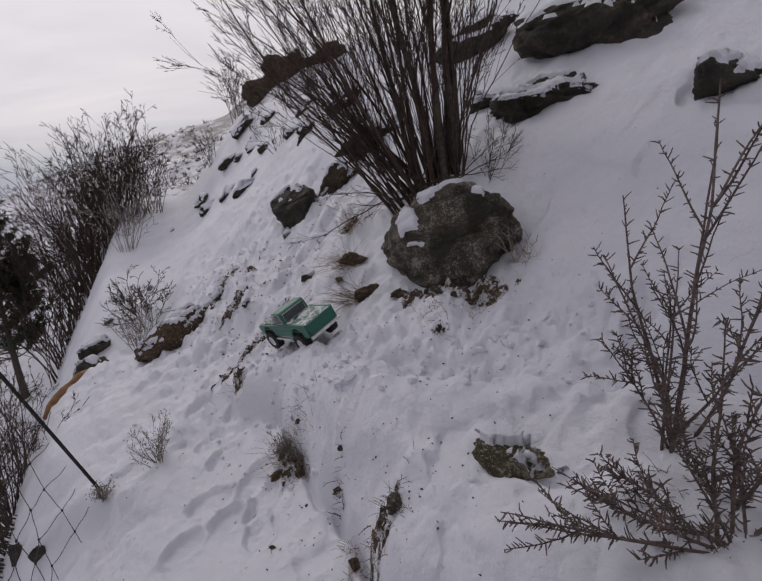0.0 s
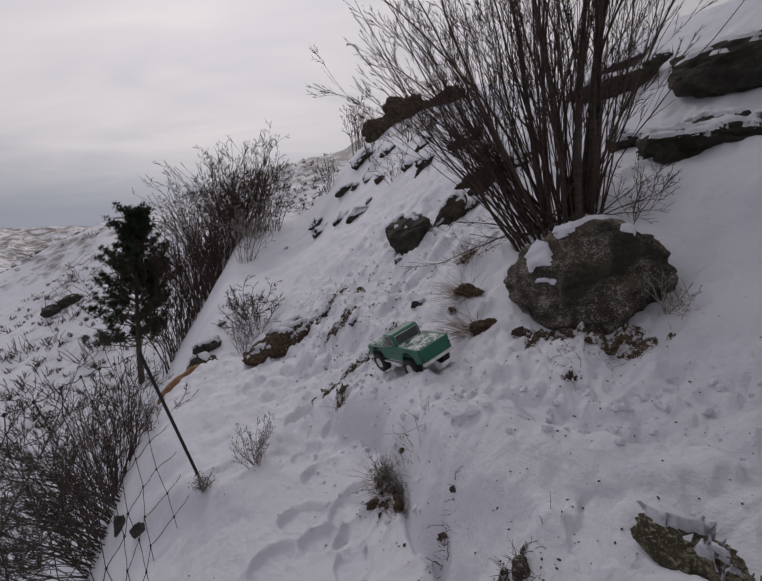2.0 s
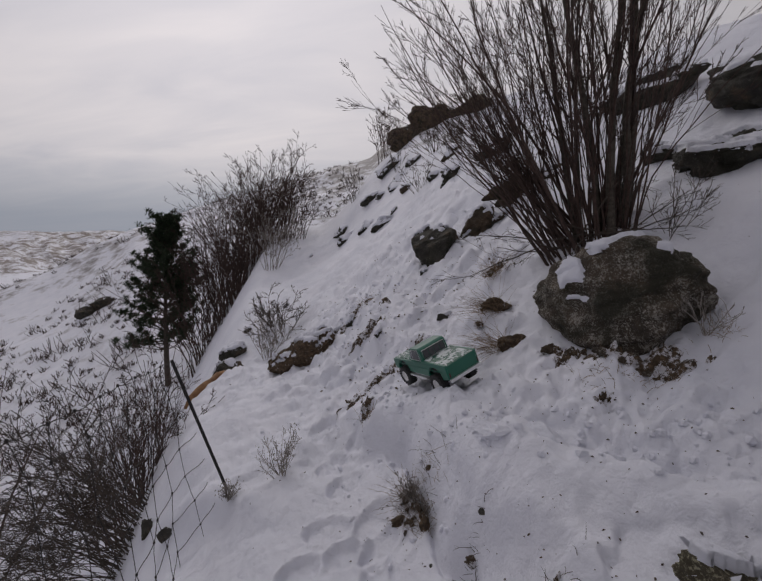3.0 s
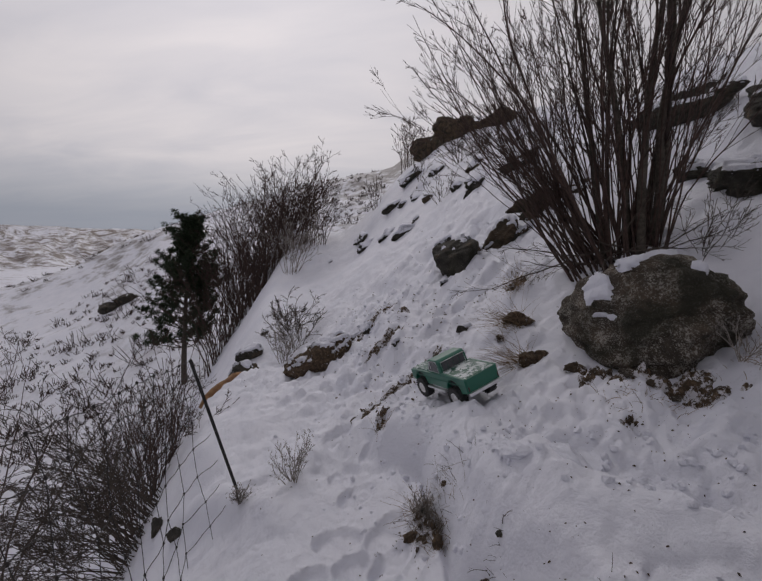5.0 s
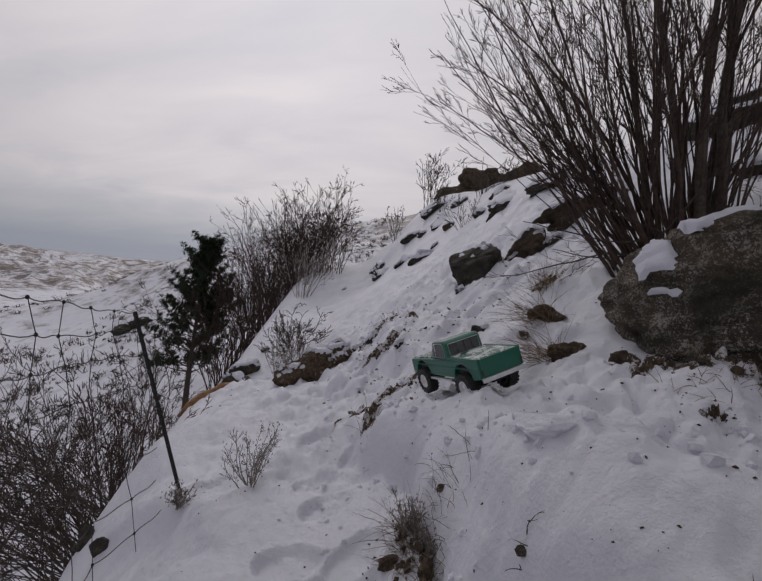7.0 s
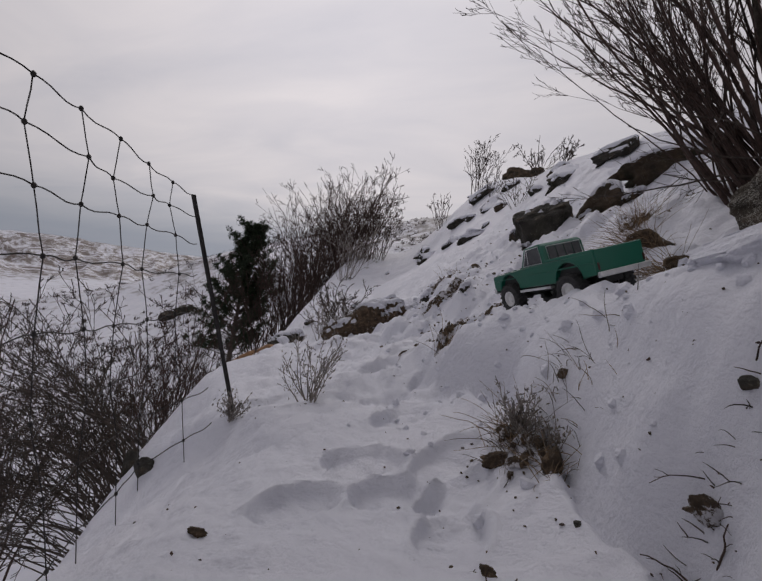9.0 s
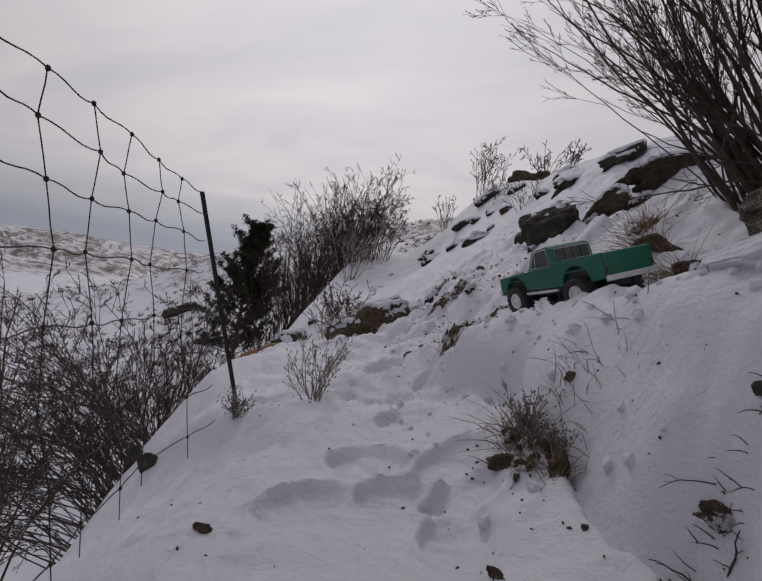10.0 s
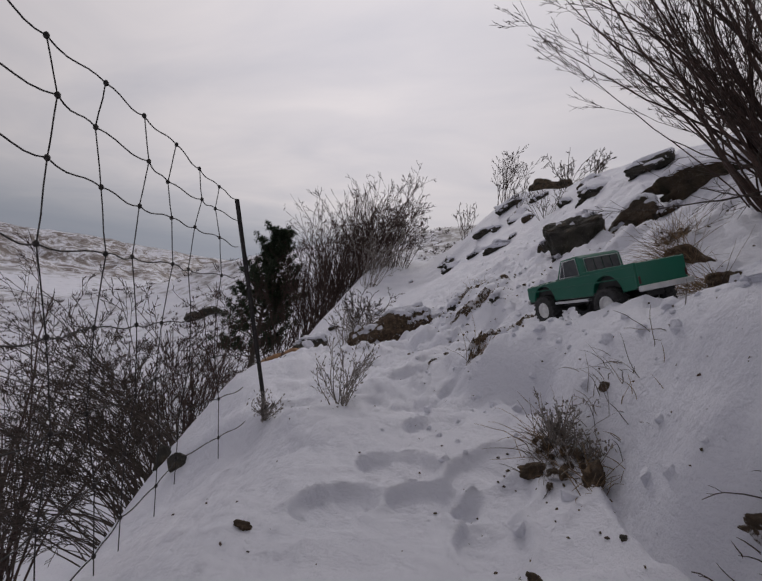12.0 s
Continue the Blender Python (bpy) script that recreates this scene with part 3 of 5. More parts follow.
boulder("rock_ledge", 1.12, 3.30, (0.46, 0.24, 0.21), -52, 0.50, 93, DARK_ROCK, "long dark rock ledge with a cap of snow", "rock", 6, 0.7, 0.4, (0, 0), snow=0.5, cap_low=0.6)
boulder("rock_ledge", 1.62, 3.72, (0.8, 0.34, 0.36), -58, 0.52, 94, DARK_ROCK, "big dark rock ledge high on the snowfield", "rock", 6, 0.7, 0.42, (0, 0), snow=0.5, cap_low=0.6)
boulder("rock_ledge", 1.0, 4.75, (0.5, 0.25, 0.22), -40, 0.42, 95, DARK_ROCK, "dark rock ledge on the snowfield behind the shrub", "rock", 5, 0.9, 0.25, snow=0.62, cap_low=0.45)
boulder("rock_ledge", 0.95, 3.75, (0.3, 0.14, 0.12), -30, 0.42, 195, DARK_ROCK, "low brown rock ledge behind the shrub", "rock", 5, 0.9, 0.25, snow=0.62, cap_low=0.45)
boulder("rock", 1.72, 2.30, (0.22, 0.16, 0.15), 10, 0.4, 96, DARK_ROCK, "dark rock in the upper snowfield", "rock", 5, 0.9, 0.25, snow=0.62, cap_low=0.5)
boulder("rock", 0.30, 0.84, (0.14, 0.06, 0.065), -28, 0.48, 97, SPECKLED_ROCK, "rock speckled with pale lichen under the snowy berm", "rock", 5, 0.8, 0.22, (0, 6), snow=0.45, cap_low=0.55)
boulder("rock", -0.05, 0.93, (0.045, 0.03, 0.045), 60, 0.45, 98, ROCK, "dark stone in a hollow of the bank", "rock", 4, 0.9, 0.25)
boulder("rock", -2.03, 1.72, (0.055, 0.035, 0.08), 20, 0.36, 99, DARK_ROCK, "dark stone standing below the fence", "rock", 4, 0.9, 0.25)
boulder("rock", -2.28, 1.84, (0.06, 0.05, 0.08), 50, 0.4, 100, DARK_ROCK, "dark stone below the fence", "rock", 4, 0.9, 0.25)
boulder("rock", -1.24, 3.62, (0.075, 0.06, 0.06), 0, 0.36, 101, SOIL, "brown stone lying on the snow", "rock", 4, 0.6, 0.3)
boulder("rock", -0.64, 3.02, (0.07, 0.03, 0.04), 40, 0.45, 102, DARK_ROCK, "small dark stone in the snow", "rock", 4, 0.9, 0.25)
boulder("rock", -0.41, 1.27, (0.012, 0.010, 0.008), 30, 0.2, 103, DARK_ROCK, "dark angular pebble at the foot of the bank", "rock", 3, 1.0)
boulder("rock", -0.24, 1.235, (0.022, 0.014, 0.014), 30, 0.4, 107, DARK_ROCK, "small dark stone in a hollow of the bank", "rock", 4, 0.9)
boulder("soil_bank", -2.06, 3.62, (0.40, 0.2, 0.24), 26, 0.5, 104, DIRT, "bare brown soil bank under a lip of snow", "soil", 6, 0.5, 0.35, (0, -24), snow=0.5, cap_low=0.5)
boulder("rock", -3.5, 4.3, (0.28, 0.13, 0.15), 45, 0.48, 108, DARK_ROCK, "dark slab under snow on the shoulder", "rock", 5, 0.9, 0.25, (0, -20), snow=0.45, cap_low=0.4)
boulder("rock", -3.85, 5.0, (0.24, 0.15, 0.16), 45, 0.45, 109, DARK_ROCK, "dark rock on the edge of the slope", "rock", 5, 0.9, 0.25, snow=0.62, cap_low=0.4)
boulder("rock", -20.3, 17.2, (0.9, 0.5, 0.5), 30, 0.4, 110, DARK_ROCK, "dark outcrop on the side slope", "rock", 5, 0.9, 0.25, snow=0.3)
boulder("rock", -20.7, 16.5, (0.8, 0.5, 0.5), 60, 0.4, 111, DARK_ROCK, "dark outcrop on the side slope", "rock", 5, 0.9, 0.25, snow=0.3)
soil_patch("soil_patch", -1.68, 3.93, 0.22, 0.09, 20, 105, "clods of bare soil in the snow", high=0.03)
soil_patch("soil_patch", -1.28, 3.2, 0.14, 0.05, 40, 115, "strip of bare soil scraped through the snow", high=0.025)
soil_patch("soil_patch", -1.05, 2.5, 0.24, 0.05, 55, 116, "dirty track scraped through the snow", high=0.016)
soil_patch("soil_patch", -0.85, 2.72, 0.2, 0.045, 50, 117, "dirty track scraped through the snow", high=0.016)
soil_patch("soil_patch", -0.30, 3.33, 0.08, 0.05, 20, 118, "bare soil under a grass clump", high=0.04)
soil_patch("soil_patch", 0.17, 2.10, 0.24, 0.08, -38, 119, "dark soil and moss under the boulder", high=0.03)
soil_patch("soil_patch", 0.42, 2.0, 0.22, 0.08, -38, 120, "dark soil and moss under the boulder", high=0.03)
for k, (x, y, w) in enumerate(((0.02, 2.20, 0.07), (0.10, 2.12, 0.05), (0.30, 1.97, 0.035), (0.38, 1.93, 0.03), (0.22, 2.03, 0.04), (0.52, 1.93, 0.03))):
    boulder("rock", x, y, (w, w * 0.7, w * 0.6), 40 * k, 0.3, 130 + k, BROWN_ROCK if k < 3 else ROCK, "small brown stone wedged under the boulder", "rock", 4, 0.9, 0.25, group="stones under the boulder")
soil_patch("soil_patch", -0.93, 2.14, 0.03, 0.06, 10, 124, "dark edge of the bank under the stalks", high=0.03, step=0.003)
soil_patch("soil_patch", -0.10, 0.93, 0.06, 0.05, 30, 125, "roots and soil showing through the bank", high=0.03, step=0.003)
soil_patch("soil_patch", 0.20, 1.76, 0.04, 0.015, 20, 127, "dark speck of soil in the track", high=0.016, step=0.003)

CLOD = "dark clod of soil and roots under the grass"
for k, (x, y, a, b, c, turn, mat) in enumerate(((-0.16, 2.38, 0.10, 0.05, 0.05, 40, DIRT), (-0.27, 2.78, 0.11, 0.05, 0.05, 20, DIRT), (-0.36, 2.70, 0.05, 0.03, 0.03, 60, SOIL), (-0.585, 1.495, 0.042, 0.028, 0.024, 40, DIRT), (-0.46, 1.44, 0.03, 0.024, 0.034, 100, DIRT), (-0.565, 1.60, 0.045, 0.03, 0.02, 60, SOIL), (-0.51, 1.535, 0.03, 0.02, 0.018, 110, SOIL), (-0.535, 1.465, 0.022, 0.015, 0.014, 10, SOIL), (-0.48, 1.49, 0.025, 0.018, 0.02, 70, SOIL), (-0.20, 0.99, 0.02, 0.025, 0.02, 30, DIRT), (-0.258, 1.213, 0.030, 0.020, 0.018, 0, SOIL), (-0.51, 1.12, 0.014, 0.009, 0.010, 0, DIRT), (-1.0, 1.06, 0.022, 0.012, 0.012, 20, DIRT))):
    boulder("soil_clod", x, y, (a, b, c), turn, 0.34, 230 + k, mat, CLOD, "soil", 4, 0.5, 0.45)
rng = random.Random(19)
for k in range(16):
    w = rng.uniform(0.008, 0.022)
    boulder("soil_clod", rng.gauss(-0.53, 0.045), rng.gauss(1.53, 0.055), (w, w * 0.7, w * 0.9), rng.uniform(0, 180), 0.3, 270 + k, SOIL if k % 2 else DIRT, CLOD, "soil", 3, 0.5, 0.45, group="clods in the tuft on the bank")
# slabs of snow crust broken off along the berm
for k, (x, y, a, b, c, turn) in enumerate(((-0.22, 1.41, 0.12, 0.07, 0.05, -35), (-0.06, 1.36, 0.10, 0.06, 0.045, -25), (0.12, 1.34, 0.12, 0.05, 0.04, -28))):
    boulder("snow_block", x, y, (a, b, c), turn, 0.6, 260 + k, SNOW, "broken slab of crusted snow on the edge of the berm", "snow", 5, 1.0, 0.05, (16, -10), "broken snow slabs")


# ---- the shrub on the boulder ----
def willow_clump():
    rng = random.Random(11)
    bush = thing("bare_shrub", pose(0.2, 3.1, up_at(0.2, 3.1)), "tall leafless many-stemmed shrub growing behind the boulder", "shrub")

    def stem(x, y, d, length, r, bend, each, level, ratio):
        pts = wander(rng, (x, y, up_at(x, y) - 0.03), d, length, 14, bend, 0.012)
        tube = Tubes()
        tube.add(pts, [r * (1 - 0.8 * i / 14) for i in range(15)], 7)
        ob = part("stem", tube.mesh(), BARK if r > 0.012 else TWIG, None, smooth=True)
        ob.parent = bush
        ob.matrix_parent_inverse = bush.matrix_world.inverted()
        twigs = Tubes()
        sprout(rng, twigs, pts, r, level, 0.42, ratio, each, 0.07, 0.03, 3, 0.0016)
        tw = tagged(part("twig_spray", twigs.mesh(), TWIG, None), kind="stuff")
        tw.parent = ob
        tw.matrix_parent_inverse = ob.matrix_world.inverted()

    # a few old upright trunks on the uphill side
    for k in range(7):
        f = (k + rng.random()) / 7
        stem(0.22 + 0.36 * f, 3.1 + rng.uniform(-0.1, 0.22), Vector((-0.24 + 0.34 * f + rng.gauss(0, 0.03), rng.gauss(0.05, 0.08), 1.0)), rng.uniform(2.1, 2.7), rng.uniform(0.014, 0.031), 0.05, 7, 2, 0.38)
    # younger rods between and beside them, fanning out over the path
    for k in range(112):
        f = rng.random() ** 0.85
        d = Vector((-0.70 + 0.82 * f + rng.gauss(0, 0.15), rng.gauss(0.06, 0.2), 1.0))
        if k % 4 == 1:
            d = Vector((-rng.uniform(0.5, 0.95), rng.uniform(0.0, 0.4), 1.0))
            f *= 0.5
        stem(0.06 + 0.48 * f + rng.gauss(0, 0.03), 3.08 + rng.uniform(-0.12, 0.3), d, rng.uniform(1.3, 1.8) if k % 4 == 1 else rng.uniform(1.5, 2.5), rng.choice((0.004, 0.005, 0.006, 0.006, 0.007, 0.009, 0.012)), 0.065, 5, 2, 0.40)
    # low crooked limbs that hang out over the snow and the boulder
    for a, up, length in ((-2.6, -0.02, 0.5), (-2.2, 0.05, 0.6), (-1.9, 0.1, 0.45), (-0.9, 0.25, 0.5), (-0.4, 0.4, 0.6), (3.0, 0.05, 0.5), (-2.9, 0.2, 0.8), (-0.7, 0.1, 0.55), (-2.7, 0.3, 0.9), (-2.4, 0.25, 0.7), (-0.2, 0.55, 0.8), (-1.2, 0.3, 0.6)):
        x, y = 0.1 + 0.3 * rng.random(), 3.05
        pts = wander(rng, (x, y, up_at(x, y) + 0.1), (math.cos(a), math.sin(a), up), length, 9, 0.16, -0.01)
        limb = Tubes()
        limb.add(pts, [0.006 * (1 - 0.7 * i / 9) for i in range(10)], 5)
        sprout(rng, limb, pts, 0.005, 1, 0.7, 0.5, 5, 0.16, 0.01, 3, 0.0014)
        ob = part("limb", limb.mesh(), GREY_TWIG, None)
        ob.parent = bush
        ob.matrix_parent_inverse = bush.matrix_world.inverted()


willow_clump()


# ---- the toy truck ----
PAINT, n_, l_, b_ = material("green_paint", (0.002, 0.105, 0.064), 0.33)
b_.inputs["Coat Weight"].default_value = 0.2
TYRE = plain_material("tyre_rubber", (0.012, 0.012, 0.012), (0.05, 0.05, 0.052), 90.0, 0.85)
RIM = plain_material("white_rim", (0.6, 0.6, 0.6), (0.78, 0.78, 0.78), 30.0, 0.5)
CHROME = plain_material("dull_chrome", (0.55, 0.56, 0.58), (0.75, 0.75, 0.76), 30.0, 0.3, 0.8)
GLASS = plain_material("smoked_window", (0.035, 0.04, 0.045), (0.07, 0.075, 0.08), 40.0, 0.15)
BLACK_PLASTIC = plain_material("black_plastic", (0.012, 0.012, 0.013), (0.03, 0.03, 0.03), 60.0, 0.6)
LAMP_RED = plain_material("red_lamp", (0.035, 0.004, 0.004), (0.06, 0.006, 0.005), 60.0, 0.3)


def slab(profile, y0, y1, bevel=0.004):
    """A block with that outline in x and z, from y0 to y1, its edges rounded."""
    bm = bmesh.new()
    a = [bm.verts.new((x, y0, z)) for x, z in profile]
    b = [bm.verts.new((x, y1, z)) for x, z in profile]
    n = len(profile)
    bm.faces.new(a)
    bm.faces.new(list(reversed(b)))
    for i in range(n):
        bm.faces.new((a[(i + 1) % n], a[i], b[i], b[(i + 1) % n]))
    bmesh.ops.recalc_face_normals(bm, faces=bm.faces)
    if bevel:
        bmesh.ops.bevel(bm, geom=bm.edges[:], offset=bevel, segments=2, profile=0.6, affect="EDGES")
    return bm


def block(x0, x1, y0, y1, z0, z1, bevel=0.002):
    return slab([(x0, z0), (x1, z0), (x1, z1), (x0, z1)], y0, y1, bevel)


def lathe(profile, sides=28, ring=False):
    """A wheel-like ring about the y axis from rows of (y, radius)."""
    bm = bmesh.new()
    rings = [[bm.verts.new((r * math.cos(2 * math.pi * k / sides), y, r * math.sin(2 * math.pi * k / sides))) for k in range(sides)] for y, r in profile]
    for a, b in zip(rings, rings[1:]):
        for k in range(sides):
            bm.faces.new((a[k], a[(k + 1) % sides], b[(k + 1) % sides], b[k]))
    if ring:
        for k in range(sides):
            bm.faces.new((rings[-1][k], rings[-1][(k + 1) % sides], rings[0][(k + 1) % sides], rings[0][k]))
    else:
        bm.faces.new(rings[0])
        bm.faces.new(list(reversed(rings[-1])))
    bmesh.ops.recalc_face_normals(bm, faces=bm.faces)
    return bm


def arch(cx, r, z_low, n=9):
    return [(cx + r * math.cos(math.pi * k / n), z_low + r * math.sin(math.pi * k / n)) for k in range(n + 1)]


def toy_truck(m):
    truck = thing("toy_truck", m, "green radio-controlled pickup truck dusted with snow on the trail", "toy truck")
    wb, track = 0.1575, 0.092
    # lower body with its wheel openings
    low = [(-0.272, 0.095), (-wb - 0.062, 0.088)] + arch(-wb, 0.06, 0.088)[::-1] + [(wb - 0.064, 0.088)] + arch(wb, 0.06, 0.088)[::-1] + [(0.25, 0.092), (0.258, 0.104), (0.256, 0.150), (0.09, 0.158), (0.02, 0.160), (-0.272, 0.166)]
    body = part("body", slab(low, -0.1, 0.1, 0.005), PAINT, truck, smooth=False)
    part("trim_strip", block(-0.268, 0.25, 0.0985, 0.1015, 0.129, 0.133, 0.0005), CHROME_GREEN, body)
    part("trim_strip", block(-0.268, 0.25, -0.1015, -0.0985, 0.129, 0.133, 0.0005), CHROME_GREEN, body)
    part("hood", slab([(0.085, 0.156), (0.252, 0.148), (0.254, 0.154), (0.085, 0.164)], -0.086, 0.086, 0.003), SNOWY_PAINT, truck, "green hood with a crust of snow")
    cab = part("cab", slab([(0.085, 0.155), (0.045, 0.228), (-0.035, 0.232), (-0.052, 0.222), (-0.062, 0.155)], -0.088, 0.088, 0.006), PAINT, truck)
    for s in (-1, 1):
        part("side_window", slab([(0.062, 0.166), (0.034, 0.219), (-0.03, 0.221), (-0.036, 0.166)], s * 0.0872, s * 0.0895, 0.0006), GLASS, cab)
        frame_bits = Tubes()
        loop = [(0.064, s * 0.0892, 0.164), (0.035, s * 0.0892, 0.221), (-0.032, s * 0.0892, 0.223), (-0.038, s * 0.0892, 0.164), (0.064, s * 0.0892, 0.164)]
        frame_bits.add(loop, [0.0016] * 5, 5)
        frame_bits.add([(0.036, s * 0.0892, 0.165), (0.030, s * 0.0892, 0.221)], [0.0014] * 2, 5)
        part("window_frame", frame_bits.mesh(), CHROME, cab)
    part("windshield", slab([(0.0835, 0.166), (0.0855, 0.1665), (0.0525, 0.222), (0.0505, 0.2215)], -0.076, 0.076, 0.0005), GLASS, cab)
    for k in range(4):
        y0 = -0.07 + 0.0355 * k
        part("rear_window", slab([(-0.0605, 0.172), (-0.0625, 0.172), (-0.0560, 0.215), (-0.0540, 0.215)], y0, y0 + 0.0325, 0.0005), GLASS, cab)
    rear = Tubes()
    rear.add([(-0.0615, -0.074, 0.169), (-0.0558, -0.074, 0.218), (-0.0558, 0.074, 0.218), (-0.0615, 0.074, 0.169), (-0.0615, -0.074, 0.169)], [0.0016] * 5, 5)
    part("window_frame", rear.mesh(), CHROME, cab)
    part("bed_cover", block(-0.262, -0.068, -0.088, 0.088, 0.160, 0.1695, 0.002), SNOWY_PAINT, truck, "green bed cover with thawing patches of snow")
    for s in (-1, 1):
        part("bed_rail", block(-0.272, -0.062, s * 0.094 - 0.006, s * 0.094 + 0.006, 0.162, 0.172, 0.002), PAINT, truck)
    part("tailgate", block(-0.277, -0.270, -0.094, 0.094, 0.100, 0.170, 0.002), PAINT, truck)
    part("rear_bumper", slab([(-0.292, 0.086), (-0.276, 0.084), (-0.276, 0.102), (-0.290, 0.102)], -0.1, 0.1, 0.003), CHROME, truck, "white chrome rear bumper")
    part("front_bumper", slab([(0.258, 0.080), (0.274, 0.082), (0.272, 0.098), (0.258, 0.1)], -0.095, 0.095, 0.003), CHROME, truck)
    part("grille", block(0.2535, 0.260, -0.085, 0.085, 0.108, 0.146, 0.0015), CHROME, truck, "pale grille")
    for s in (-1, 1):
        light = part("headlight", lathe([(-0.003, 0.012), (0.002, 0.013), (0.004, 0.008)], 14), RIM, truck)
        light.matrix_local = pose(0.261, s * 0.066, 0.128, 0, 0, -90)
        part("tail_light", block(-0.2785, -0.2755, s * 0.09 - 0.0035, s * 0.09 + 0.0035, 0.108, 0.130, 0.0008), LAMP_RED, truck)
        part("side_step", block(-0.082, 0.085, s * 0.103 - 0.009, s * 0.103 + 0.009, 0.074, 0.083, 0.002), CHROME, truck, "snowy white side step")
        part("inner_fender", block(-wb - 0.058, -wb + 0.058, s * 0.07 - 0.012, s * 0.07 + 0.012, 0.105, 0.15, 0.002), BLACK_PLASTIC, truck)
        part("inner_fender", block(wb - 0.058, wb + 0.058, s * 0.07 - 0.012, s * 0.07 + 0.012, 0.105, 0.145, 0.002), BLACK_PLASTIC, truck)
    part("chassis", block(-0.24, 0.24, -0.035, 0.035, 0.062, 0.088, 0.004), BLACK_PLASTIC, truck)
    for x in (-wb, wb):
        axle = Tubes()
        axle.add([(x, -0.09, 0.056), (x, 0.09, 0.056)], [0.009, 0.009], 8)
        axle.add([(x, 0.012, 0.056), (x, 0.045, 0.056)], [0.018, 0.012], 8)
        part("axle", axle.mesh(), BLACK_PLASTIC, truck)
        for s in (-1, 1):
            shock = Tubes()
            shock.add([(x + 0.02, s * 0.055, 0.06), (x - 0.01, s * 0.05, 0.12)], [0.006, 0.006], 8)
            part("shock", shock.mesh(), BLACK_PLASTIC, truck)
            tyre_bm = lathe([(-0.02, 0.029), (-0.0245, 0.034), (-0.0255, 0.044), (-0.021, 0.052), (-0.012, 0.0545), (0.012, 0.0545), (0.021, 0.052), (0.0255, 0.044), (0.0245, 0.034), (0.02, 0.029)], 40, True)
            for k in range(20):
                for row in (-1, 1):
                    a = 2 * math.pi * (k + 0.25 * row) / 20
                    lug = bmesh.ops.create_cube(tyre_bm, size=1.0)["verts"]
                    t = Matrix.Rotation(-a, 4, "Y") @ Matrix.Translation((0.0545, row * 0.0125, 0)) @ Matrix.Rotation(radians(25 * row), 4, "X") @ Matrix.Diagonal((0.005, 0.02, 0.0075, 1))
                    bmesh.ops.transform(tyre_bm, matrix=t, verts=lug)
            wheel = part("wheel", tyre_bm, TYRE, truck, "black knobbly tyre with packed snow")
            wheel.location = (x, s * track, 0.056)
            rim = part("rim", lathe([(-0.010, 0.0295), (-0.0215, 0.029), (-0.0222, 0.026), (-0.013, 0.023), (-0.011, 0.013), (-0.018, 0.011), (-0.019, 0.005)][::-1] if s < 0 else [(0.010, 0.0295), (0.0215, 0.029), (0.0222, 0.026), (0.013, 0.023), (0.011, 0.013), (0.018, 0.011), (0.019, 0.005)], 30), RIM, wheel, "white steel rim")
    return truck


def snowy_paint():
    m, n, link, b = material("snowy_green_paint", (0.003, 0.085, 0.05), 0.3)
    t = noise_node(n, link, 45.0, 4.0, 0.6)
    big = noise_node(n, link, 9.0, 2.0, 0.5)
    both = mix(n, link, 0.4, t.outputs["Fac"], big.outputs["Fac"])
    mask = ramp(n, link, both, [(0.47, BLACK), (0.52, WHITE)])
    link.new(mix(n, link, mask.outputs[0], (0.003, 0.085, 0.05), (0.62, 0.66, 0.67)), b.inputs["Base Color"])
    link.new(ramp(n, link, both, [(0.47, (0.3, 0.3, 0.3)), (0.52, (0.9, 0.9, 0.9))]).outputs[0], b.inputs["Roughness"])
    relief(n, link, b, mask.outputs[0], 0.8, 0.004)
    return m


SNOWY_PAINT = snowy_paint()
CHROME_GREEN = plain_material("green_trim", (0.004, 0.09, 0.055), (0.006, 0.11, 0.07), 30.0, 0.4)
toy_truck(pose(-0.533, 2.216, 0.772, -17.4, 10.5, 134.1))


